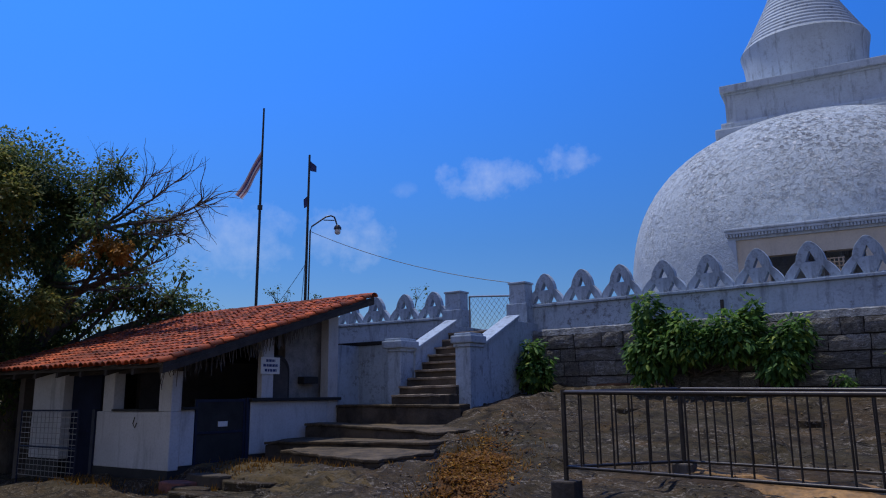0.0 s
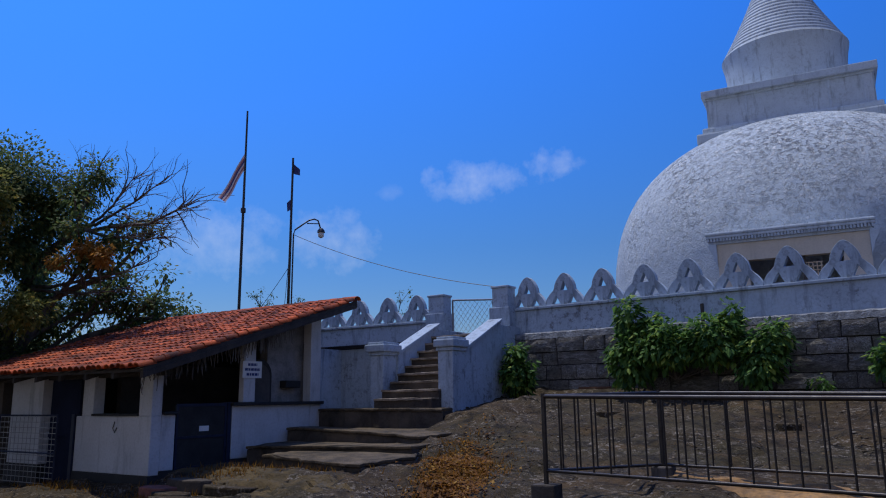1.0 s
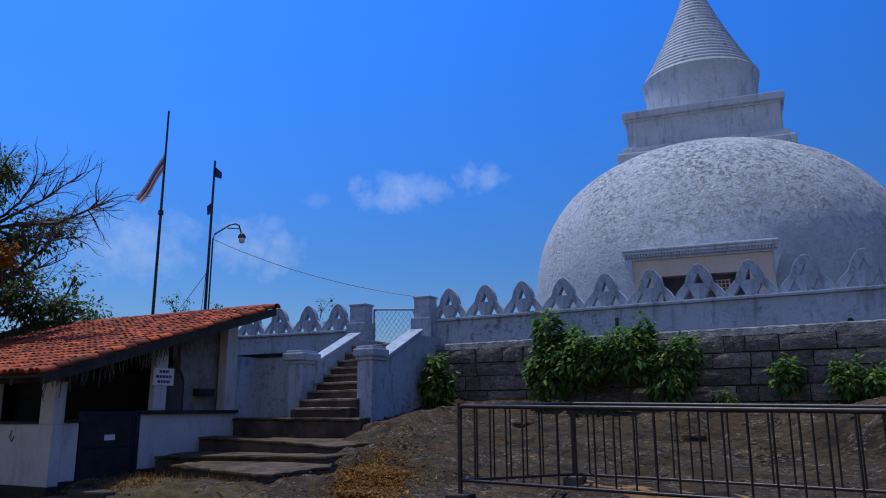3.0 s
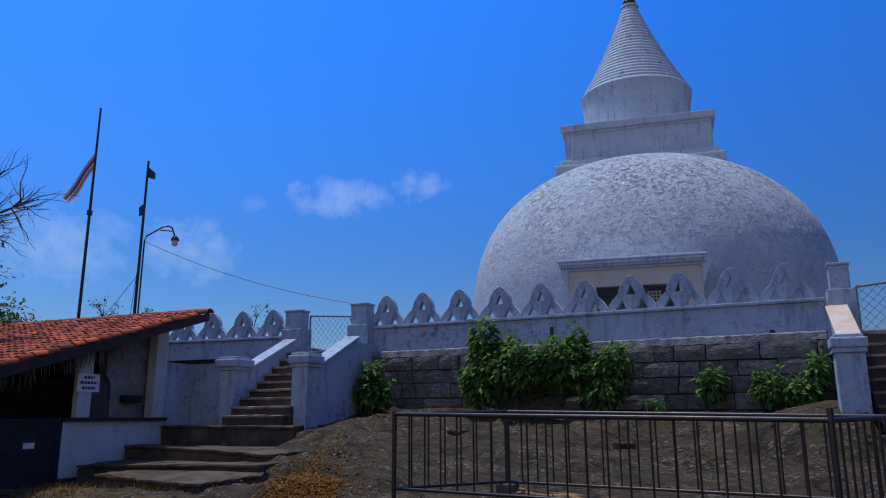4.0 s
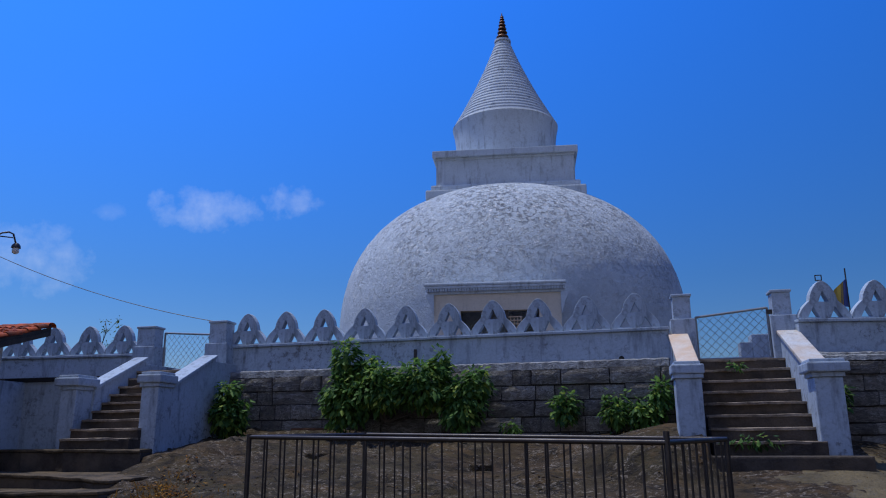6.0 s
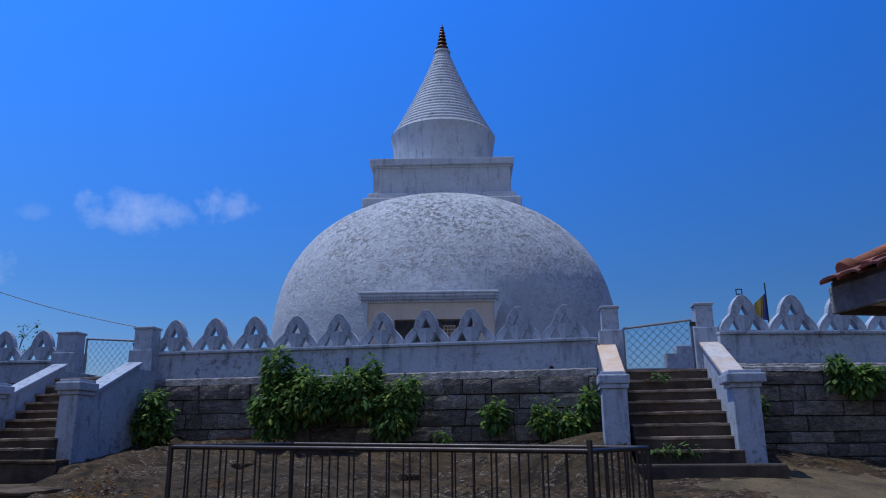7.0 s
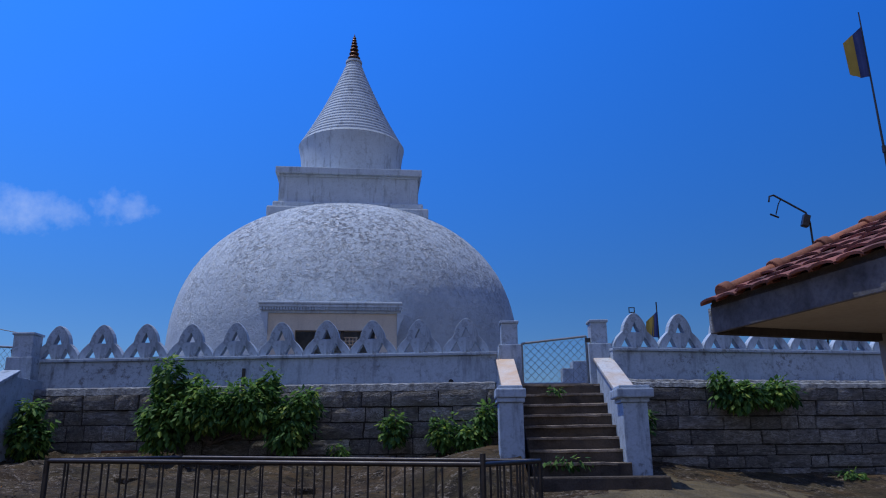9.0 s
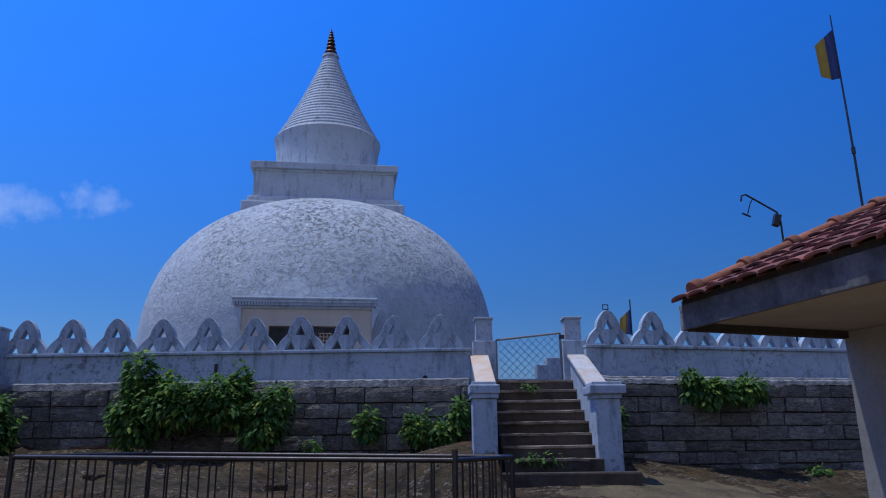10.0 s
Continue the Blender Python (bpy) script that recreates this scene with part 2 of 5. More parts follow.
def bare_rock(name):
    """Weathered gneiss: brown and olive drifts, black water stains, pale lichen specks, fine cracks."""
    m, t, b = nodes_of(name)
    n, l = t.nodes, t.links
    tc = n.new("ShaderNodeTexCoord")
    lay = n.new("ShaderNodeMapping")
    lay.inputs["Scale"].default_value = (0.75, 1.25, 1.0)
    lay.inputs["Rotation"].default_value = (0, 0, 0.35)
    l.new(tc.outputs["Object"], lay.inputs["Vector"])

    def noise_of(s, detail, rgh, warp=0.0):
        x = n.new("ShaderNodeTexNoise")
        x.inputs["Scale"].default_value, x.inputs["Detail"].default_value, x.inputs["Roughness"].default_value = s, detail, rgh
        x.inputs["Distortion"].default_value = warp
        l.new(lay.outputs["Vector"], x.inputs["Vector"])
        return x.outputs["Fac"]

    def ramp(v, lo, hi, a=0.0, c=1.0):
        x = n.new("ShaderNodeMapRange")
        for k, q in (("From Min", lo), ("From Max", hi), ("To Min", a), ("To Max", c)):
            x.inputs[k].default_value = q
        l.new(v, x.inputs["Value"])
        return x.outputs["Result"]

    def both(a, c):
        x = n.new("ShaderNodeMath")
        x.operation = "MULTIPLY"
        for k, q in ((0, a), (1, c)):
            if isinstance(q, float):
                x.inputs[k].default_value = q
            else:
                l.new(q, x.inputs[k])
        return x.outputs[0]

    def mix(fac, a, c):
        x = n.new("ShaderNodeMix")
        x.data_type = "RGBA"
        l.new(fac, x.inputs["Factor"])
        for q, k in ((a, 6), (c, 7)):
            if isinstance(q, tuple):
                x.inputs[k].default_value = (*q, 1)
            else:
                l.new(q, x.inputs[k])
        return x.outputs[2]

    grain = noise_of(26.0, 5.0, 0.75)
    mid = noise_of(4.5, 7.0, 0.7, 0.4)
    col = mix(ramp(noise_of(0.7, 4.0, 0.6), 0.38, 0.6), (0.054, 0.034, 0.017), (0.053, 0.041, 0.019))
    col = mix(both(ramp(noise_of(1.4, 5.0, 0.65), 0.52, 0.66), 0.7), col, (0.100, 0.057, 0.022))
    col = mix(both(ramp(mid, 0.47, 0.60), 0.75), col, (0.010, 0.0075, 0.0055))
    specks = both(ramp(noise_of(15.0, 6.0, 0.78), 0.53, 0.60), ramp(noise_of(2.2, 4.0, 0.65), 0.42, 0.60))
    col = mix(both(specks, 0.9), col, (0.25, 0.21, 0.165))
    col = mix(both(ramp(grain, 0.52, 0.72), 0.45), col, (0.008, 0.006, 0.005))
    rift = n.new("ShaderNodeTexVoronoi")
    rift.feature = "DISTANCE_TO_EDGE"
    rift.inputs["Scale"].default_value = 0.85
    bend = n.new("ShaderNodeVectorMath")
    bend.operation = "MULTIPLY_ADD"
    wob = n.new("ShaderNodeTexNoise")
    wob.inputs["Scale"].default_value, wob.inputs["Detail"].default_value = 1.6, 6.0
    l.new(lay.outputs["Vector"], wob.inputs["Vector"])
    l.new(wob.outputs["Color"], bend.inputs[0])
    bend.inputs[1].default_value = (0.9, 0.9, 0.9)
    l.new(lay.outputs["Vector"], bend.inputs[2])
    l.new(bend.outputs[0], rift.inputs["Vector"])
    crack = both(ramp(rift.outputs["Distance"], 0.0, 0.014, 1.0, 0.0), ramp(noise_of(0.9, 3.0, 0.6), 0.5, 0.6))
    col = mix(both(crack, 0.8), col, (0.006, 0.005, 0.004))
    l.new(col, b.inputs["Base Color"])
    b.inputs["Roughness"].default_value = 0.9
    b.inputs["Specular IOR Level"].default_value = 0.25
    h = n.new("ShaderNodeMath")
    h.operation = "ADD"
    l.new(both(grain, 0.6), h.inputs[0])
    l.new(both(mid, 1.6), h.inputs[1])
    h2 = n.new("ShaderNodeMath")
    h2.operation = "SUBTRACT"
    l.new(h.outputs[0], h2.inputs[0])
    l.new(crack, h2.inputs[1])
    bp = n.new("ShaderNodeBump")
    bp.inputs["Strength"].default_value, bp.inputs["Distance"].default_value = 1.0, 0.045
    l.new(h2.outputs[0], bp.inputs["Height"])
    l.new(bp.outputs["Normal"], b.inputs["Normal"])
    return m


ROCK = bare_rock("bare_rock")
FLAKE = surface("flaking_limewash", (0.52, 0.53, 0.53), (0.50, 0.36, 0.23), 2.2, 0.75, 0.85, 0.4, 30, speck=0.5)
BOUNCE_SAND = surface("bounce_sand", (0.46, 0.33, 0.20), (0.30, 0.21, 0.12), 1.5, 0.7, 0.95, 0.5, 25)
OLIVE = surface("mossy_worn_earth", (0.15, 0.115, 0.058), (0.05, 0.04, 0.022), 1.6, 0.85, 0.95, 0.8, 26, speck=0.4, dist=0.03)
MOSS = surface("yellow_moss_earth", (0.115, 0.076, 0.027), (0.035, 0.027, 0.013), 3.0, 0.9, 0.95, 0.8, 26, speck=0.5, dist=0.03)
EARTH = surface("bare_earth", (0.15, 0.060, 0.011), (0.045, 0.022, 0.008), 3.5, 0.95, 0.95, 0.8, 20, dist=0.03)
# Paints the sunlit strip of ground; ROCK stays dark for the shade round it.
SUNLIT_PATCH = surface("sunlit_sand_patch", (0.36, 0.20, 0.075), (0.10, 0.06, 0.03), 3.0, 1.0, 0.9, 0.6, 25, speck=0.5)
RIDGE = surface("ridge_tile", (0.33, 0.125, 0.065), (0.13, 0.06, 0.04), 4.0, 0.8, 0.85, 0.4, 30, vary=0.2)
GRIMY = surface("grimy_plaster", (0.30, 0.285, 0.27), (0.12, 0.115, 0.11), 3.0, 0.8, 0.9, 0.3, 30, streak=0.4)
TILE = surface("clay_tile", (0.46, 0.085, 0.018), (0.055, 0.02, 0.015), 1.7, 0.95, 0.85, 0.4, 30, vary=0.6)
TILE_OLD = surface("old_clay_tile", (0.25, 0.09, 0.065), (0.06, 0.04, 0.035), 4.0, 0.8, 0.9, 0.5, 30, vary=0.3)
WOOD = surface("dark_timber", (0.05, 0.042, 0.036), (0.02, 0.018, 0.016), 5.0, 0.7, 0.75, 0.3, 40, stretch=(1, 1, 0.3))
SOFFIT = surface("dull_ochre_boards", (0.36, 0.32, 0.25), (0.24, 0.21, 0.165), 2.0, 0.5, 0.8, 0.2, 30)
BOARD = surface("weathered_board", (0.13, 0.128, 0.13), (0.035, 0.035, 0.037), 4.0, 0.8, 0.85, 0.4, 30)
METAL = surface("dark_painted_steel", (0.055, 0.05, 0.048), (0.03, 0.022, 0.018), 8.0, 0.7, 0.42, 0.1, 60, metal=0.6, spec=0.5)
WIRE = surface("galvanised_wire", (0.30, 0.31, 0.32), (0.18, 0.175, 0.17), 12.0, 0.6, 0.5, 0.0, 60, metal=0.7)
BLUE = surface("blue_painted_steel", (0.016, 0.024, 0.055), (0.01, 0.013, 0.03), 5.0, 0.7, 0.5, 0.1, 40)
# Dim rooms: their shade is put into this dark brown.
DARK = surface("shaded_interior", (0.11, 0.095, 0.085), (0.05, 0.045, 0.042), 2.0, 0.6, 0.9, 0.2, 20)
BLACK = surface("black_plinth", (0.03, 0.03, 0.032), (0.015, 0.015, 0.015), 3.0, 0.7, 0.7, 0.2, 30)
GOLD = surface("old_gilding", (0.22, 0.12, 0.08), (0.08, 0.05, 0.04), 6.0, 0.6, 0.4, 0.1, 40, metal=0.8)
BARK = surface("bark", (0.15, 0.13, 0.11), (0.04, 0.034, 0.03), 5.0, 0.8, 0.95, 0.8, 30, stretch=(1, 1, 0.35))
LEAF = leafy("bush_leaf", (0.028, 0.085, 0.028), (0.155, 0.285, 0.06), (0.40, 0.48, 0.09))
LEAF_DARK = leafy("tree_leaf", (0.055, 0.10, 0.04), (0.15, 0.195, 0.06), (0.28, 0.22, 0.06))
LEAF_OLIVE = leafy("olive_leaf", (0.12, 0.15, 0.04), (0.31, 0.31, 0.08), (0.42, 0.28, 0.06))
LEAF_DRY = leafy("dry_leaf", (0.34, 0.19, 0.05), (0.55, 0.28, 0.06))
LITTER = leafy("fallen_leaf", (0.06, 0.04, 0.02), (0.20, 0.13, 0.06), (0.34, 0.30, 0.24))
FALLEN = leafy("dry_fallen_leaf", (0.09, 0.038, 0.009), (0.34, 0.15, 0.025), (0.5, 0.29, 0.06))
GRASS = leafy("dry_grass", (0.15, 0.065, 0.010), (0.30, 0.16, 0.03))
YELLOW = surface("yellow_cloth", (0.42, 0.30, 0.06), (0.32, 0.22, 0.05), 4, 0.4, 0.9, 0.1)
NAVY_DOOR = surface("navy_door_paint", (0.016, 0.022, 0.05), (0.01, 0.012, 0.025), 2.0, 0.6, 0.95, 0.2, 30, spec=0.1)
NAVY = surface("blue_cloth", (0.05, 0.07, 0.20), (0.03, 0.04, 0.12), 4, 0.4, 0.9, 0.1)
REDCLOTH = surface("red_cloth", (0.40, 0.15, 0.16), (0.30, 0.11, 0.12), 4, 0.4, 0.9, 0.1)
PALECLOTH = surface("pale_cloth", (0.62, 0.54, 0.55), (0.5, 0.44, 0.46), 4, 0.4, 0.9, 0.1)
SIGN = surface("sign_white", (0.75, 0.75, 0.74), (0.6, 0.6, 0.6), 5, 0.4, 0.6, 0.05)
LAMPGLASS = surface("lamp_glass", (0.65, 0.66, 0.66), (0.5, 0.5, 0.5), 8, 0.3, 0.2, 0.0, spec=0.6)


# ---- builders ----
ORIGIN = {}


class Shape:
    """Collects vertices and faces in world metres."""

    def __init__(self):
        self.v, self.f = [], []

    def add(self, verts, faces):
        k = len(self.v)
        self.v += [tuple(p) for p in verts]
        self.f += [tuple(i + k for i in f) for f in faces]
        return self

    def box(self, x0, x1, y0, y1, z0, z1, turn=None):
        p = [(x, y, z) for z in (z0, z1) for y in (y0, y1) for x in (x0, x1)]
        if turn:
            p = [turn @ Vector(q) for q in p]
        return self.add(p, [(0, 2, 3, 1), (4, 5, 7, 6), (0, 1, 5, 4), (2, 6, 7, 3), (0, 4, 6, 2), (1, 3, 7, 5)])

    def prism(self, outline, a, b):
        """outline: points in one plane as 3D tuples; a, b: offsets of the two ends."""
        n = len(outline)
        lo = [Vector(p) + Vector(a) for p in outline]
        hi = [Vector(p) + Vector(b) for p in outline]
        return self.add(lo + hi, [tuple(range(n))[::-1], tuple(range(n, 2 * n))] + [(i, (i + 1) % n, n + (i + 1) % n, n + i) for i in range(n)])

    def lathe(self, profile, cx, cy, seg=48, wob=None):
        pts = []
        for r, z in profile:
            for k in range(seg):
                a = 2 * math.pi * k / seg
                q = wob(a, r, z) if wob else r
                pts.append((cx + q * math.cos(a), cy + q * math.sin(a), z))
        fs = []
        for j in range(len(profile) - 1):
            for k in range(seg):
                k2 = (k + 1) % seg
                fs.append((j * seg + k, j * seg + k2, (j + 1) * seg + k2, (j + 1) * seg + k))
        fs += [tuple(range(seg))[::-1], tuple((len(profile) - 1) * seg + k for k in range(seg))]
        return self.add(pts, fs)

    def tube(self, path, radii, seg=8):
        path = [Vector(p) for p in path]
        if isinstance(radii, (int, float)):
            radii = [radii] * len(path)
        pts = []
        for i, p in enumerate(path):
            d = (path[min(i + 1, len(path) - 1)] - path[max(i - 1, 0)]).normalized()
            u = d.cross(Vector((0.31, 0.95, 0.05)) if abs(d.z) > 0.9 else Vector((0, 0, 1))).normalized()
            w = d.cross(u)
            for k in range(seg):
                a = 2 * math.pi * k / seg
                pts.append(p + (u * math.cos(a) + w * math.sin(a)) * radii[i])
        n = len(path)
        fs = [(j * seg + k, j * seg + (k + 1) % seg, (j + 1) * seg + (k + 1) % seg, (j + 1) * seg + k) for j in range(n - 1) for k in range(seg)]
        fs += [tuple(range(seg))[::-1], tuple((n - 1) * seg + k for k in range(seg))]
        return self.add(pts, fs)

    def mesh(self, name, origin=(0, 0, 0), smooth=0.0, bevel=0.0, fix=True):
        me = bpy.data.meshes.new(name)
        ox, oy, oz = origin
        me.from_pydata([(x - ox, y - oy, z - oz) for x, y, z in self.v], [], self.f)
        if fix or bevel:
            bm = bmesh.new()
            bm.from_mesh(me)
            if fix:
                bmesh.ops.recalc_face_normals(bm, faces=bm.faces)
            if bevel:
                es = [e for e in bm.edges if len(e.link_faces) == 2 and e.calc_face_angle(0) > 0.5]
                bmesh.ops.bevel(bm, geom=es, offset=bevel, segments=2, profile=0.6, affect="EDGES", clamp_overlap=True)
            bm.to_mesh(me)
            bm.free()
        if smooth:
            me.shade_smooth()
            me.set_sharp_from_angle(angle=radians(smooth))
        return me


def thing(name, at, label, category, group="", kind=""):
    ob = new(name)
    ob.location = at
    ob.empty_display_size = 0.1
    ORIGIN[ob] = Vector(at)
    return tagged(ob, label, category, group, kind)


def part(name, shape, material, parent, label="", smooth=0.0, bevel=0.0, kind="", fix=True):
    me = shape.mesh(name, ORIGIN[parent], smooth, bevel, fix)
    me.materials.append(material)
    ob = new(name, me)
    ob.parent = parent
    ORIGIN[ob] = ORIGIN[parent]
    return tagged(ob, label, kind=kind)


def solid(name, shape, material, label, category, kind="", group="", smooth=0.0, bevel=0.0, at=(0, 0, 0), fix=True):
    me = shape.mesh(name, at, smooth, bevel, fix)
    me.materials.append(material)
    ob = new(name, me)
    ob.location = at
    ORIGIN[ob] = Vector(at)
    return tagged(ob, label, category, group, kind)


def smoothstep(a, b, x):
    t = min(1, max(0, (x - a) / (b - a)))
    return t * t * (3 - 2 * t)


# ---- ground ----
def ground_z(x, y):
    yy = min(max(y, 0.0), 14.6)
    z = 0.00053 * yy ** 3
    z -= 0.06 * smoothstep(-7.0, -10.5, x) * (1 - smoothstep(8.0, 11.4, y))
    z += 0.36 * smoothstep(9.3, 11.4, y) * (1 - 0.85 * smoothstep(12.3, 13.8, y)) * math.exp(-((x + 6.5) / 2.4) ** 2)
    z += 0.27 * math.exp(-((x + 6.95) / 1.05) ** 2 - ((y - 8.55) / 1.0) ** 2) + 0.10 * math.exp(-((x + 8.9) / 1.0) ** 2 - ((y - 8.3) / 0.9) ** 2) + 0.12 * math.exp(-((x + 7.6) / 1.3) ** 2 - ((y - 8.0) / 0.6) ** 2)
    z += 0.16 * math.exp(-((x - 3.2) / 3.2) ** 2 - ((y - 11.5) / 1.5) ** 2)
    z -= 0.25 * smoothstep(-7.9, -8.7, x) * smoothstep(8.9, 9.6, y) * (1 - smoothstep(11.0, 12.5, y)) * smoothstep(-11.3, -10.6, x)
    z -= 0.58 * smoothstep(2.0, 8.5, x) * smoothstep(3, 12, y)
    # the rock shelf beside the right stair
    z += 0.46 * smoothstep(11.15, 11.75, y + 0.25 * math.sin(x * 2.3)) * (1 - 0.9 * smoothstep(12.3, 13.9, y)) * smoothstep(-2.0, 0.4, x) * (1 - smoothstep(1.2, 1.36, x))
    z -= 0.5 * smoothstep(-12, -19, x)
    far = max(0.0, math.hypot(x + 3, y - 8) - 24)
    z -= 9.0 * (1 - math.exp(-far / 30.0))
    if far <= 0:
        rough = smoothstep(3.6, 6.5, y) * (1 - 0.72 * smoothstep(0.2, 2.2, x))
        swell = noise.noise((x * 0.42 + 2.0, y * 0.75 - x * 0.2, 5.0))
        z += rough * (0.05 * max(0.0, 1 - abs(swell) * 2.2) ** 2 - 0.02 + 0.10 * noise.noise((x * 0.45, y * 0.55, 3.0)))
        z += rough * (0.02 * noise.noise((x * 1.7, y * 1.7, 7.0)) + 0.005 * noise.noise((x * 5.5, y * 5.5, 1.0)))
        if 4.0 < y < 15.0:
            # ledges where the rock has flaked off, and cracks along its bedding
            for k, (fx, fy, cut, lift) in enumerate(((0.45, 1.0, 0.12, 0.07), (0.35, 0.8, -0.15, 0.075), (0.6, 1.6, 0.08, 0.035), (0.9, 2.0, 0.1, 0.018))):
                z += rough * lift * (smoothstep(cut, cut + 0.05, noise.noise((x * fx + 4 * k, y * fy + 0.25 * x, 9.0 + 5 * k))) - 0.4)
            crack = noise.noise((x * 0.6 + 8.0, y * 1.2 - x * 0.3, 21.0))
            z -= rough * 0.03 * math.exp(-(crack / 0.03) ** 2)
    return z


def spaced(lo, hi, fine, step, grow_by, reach):
    """Coordinates: close together between lo and hi, then ever wider out to the horizon."""
    near = [lo + fine * k for k in range(int((hi - lo) / fine) + 1)]
    out = []
    while not out or out[-1] < reach:
        out.append((out[-1] if out else 0) + step)
        step *= grow_by
    return [near[0] - d for d in reversed(out)] + near + [near[-1] + d for d in out]


xs = spaced(-13.5, 8.5, 0.085, 0.3, 1.25, 1800)
ys = spaced(5.8, 14.6, 0.085, 0.3, 1.25, 1800)
gs = Shape()
gs.v = [(x, y, ground_z(x, y)) for y in ys for x in xs]
nx = len(xs)
gs.f = [(j * nx + i, j * nx + i + 1, (j + 1) * nx + i + 1, (j + 1) * nx + i) for j in range(len(ys) - 1) for i in range(nx - 1)]
ground = solid("ground", gs, ROCK, "weathered brown bare rock slope rising to the wall", "ground", "structure", smooth=80, fix=False)

# unseen pale sand sheet, added to bounce warm light onto the walls
yd = Shape()
yx, yy_ = [-26 + 1.3 * k for k in range(41)], [-30 + 1.1 * k for k in range(32)]
yd.v = [(x, y + 0.5 * math.sin(x * 0.7), ground_z(x, y + 0.5 * math.sin(x * 0.7)) + 0.05) for y in yy_ for x in yx]
yd.f = [(j * 41 + i, j * 41 + i + 1, (j + 1) * 41 + i + 1, (j + 1) * 41 + i) for j in range(31) for i in range(40)]
solid("ground_yard", yd, BOUNCE_SAND, "unseen pale sand sheet added to bounce warm light", "ground", "structure", smooth=60, fix=False)

# ---- terrace behind the parapet ----
solid("terrace_floor", Shape().box(-22, 1.0, 14.75, 46, 1.0, 2.86).box(3.2, 14, 16.2, 46, 1.0, 2.86).box(1.0, 3.2, 14.75, 46, 1.0, 2.765), STEP,
      "grey paved terrace round the white dagoba", "terrace", "structure")

WALL_Y = 14.5


# ---- parapet: low wall and pierced crest ornaments ----
def crest_shape():
    """A bell-shaped crest with three triangular openings, 0.9 m wide, standing on y = 0."""
    half = [(0.44, 0.0), (0.453, 0.04), (0.445, 0.09), (0.405, 0.165), (0.35, 0.235), (0.29, 0.295), (0.245, 0.335), (0.235, 0.375),
            (0.222, 0.44), (0.19, 0.515), (0.142, 0.59), (0.09, 0.648), (0.04, 0.684), (0.0, 0.694)]
    outer = [(x, z) for x, z in half] + [(-x, z) for x, z in half[-2::-1]]
    holes = [[(-0.088, 0.315), (0.088, 0.315), (0.0, 0.515)], [(-0.30, 0.035), (-0.095, 0.035), (-0.185, 0.225)], [(0.095, 0.035), (0.30, 0.035), (0.185, 0.225)]]
    bm = bmesh.new()
    edges = []
    for ring in [outer] + holes:
        vs = [bm.verts.new((x, -0.07, z)) for x, z in ring]
        edges += [bm.edges.new((vs[i], vs[(i + 1) % len(vs)])) for i in range(len(vs))]
    fill = bmesh.ops.triangle_fill(bm, edges=edges, use_beauty=True)
    faces = [g for g in fill["geom"] if isinstance(g, bmesh.types.BMFace)]
    ext = bmesh.ops.extrude_face_region(bm, geom=faces)
    bmesh.ops.translate(bm, vec=(0, 0.15, 0), verts=[g for g in ext["geom"] if isinstance(g, bmesh.types.BMVert)])
    bmesh.ops.recalc_face_normals(bm, faces=bm.faces)
    rim = [e for e in bm.edges if len(e.link_faces) == 2 and e.calc_face_angle(0) > 1.2]
    bmesh.ops.bevel(bm, geom=rim, offset=0.014, segments=2, profile=0.6, affect="EDGES", clamp_overlap=True)
    me = bpy.data.meshes.new("crest_ornament")
    bm.to_mesh(me)
    bm.free()
    me.materials.append(WHITE)
    return me


CREST = crest_shape()


def parapet(name, x0, x1, y, turn, z0, z1, crests, label):
    """A white parapet wall along local x from x0 to x1 with its crests."""
    wall = thing(name, (x0, y, z0), label, "parapet wall", kind="structure")
    m = Matrix.Translation((x0, y, z0)) @ Matrix.Rotation(radians(turn), 4, "Z")
    length = x1 - x0
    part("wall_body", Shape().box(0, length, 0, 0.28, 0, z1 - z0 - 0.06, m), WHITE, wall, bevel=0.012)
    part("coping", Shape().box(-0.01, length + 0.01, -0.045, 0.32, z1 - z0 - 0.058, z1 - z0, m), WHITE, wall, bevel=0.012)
    rng = random.Random(5)
    for c in crests:
        o = new("crest_ornament", CREST)
        o.parent = wall
        o.matrix_basis = Matrix.Rotation(radians(turn), 4, "Z") @ Matrix.Translation((c - x0, 0.12, z1 - z0 - 0.004)) @ Matrix.Rotation(rng.uniform(-0.02, 0.02), 4, "Y") @ Matrix.Diagonal((1.0 + rng.uniform(-0.02, 0.03), 1.0, 1.0 + rng.uniform(-0.02, 0.02), 1))
    return wall


CREST_X = [-7.83 + 0.916 * k for k in range(10)]
parapet("wall_front", -8.12, 1.0, WALL_Y + 0.18, -2.6, 2.84, 3.43, CREST_X, "whitewashed parapet wall with pierced bell-shaped crests")
parapet("wall_left_wing", -17.6, -10.7, WALL_Y + 0.34, 4, 2.78, 3.40, [-11.34 - 0.905 * k for k in range(7)], "whitewashed parapet wing with pierced crests beside the gate")
parapet("wall_right_wing", 3.2, 11.6, WALL_Y - 0.39, 10.5, 2.84, 3.46, [3.71 + 0.93 * k for k in range(8)], "whitewashed parapet wing with pierced crests beside the stair")


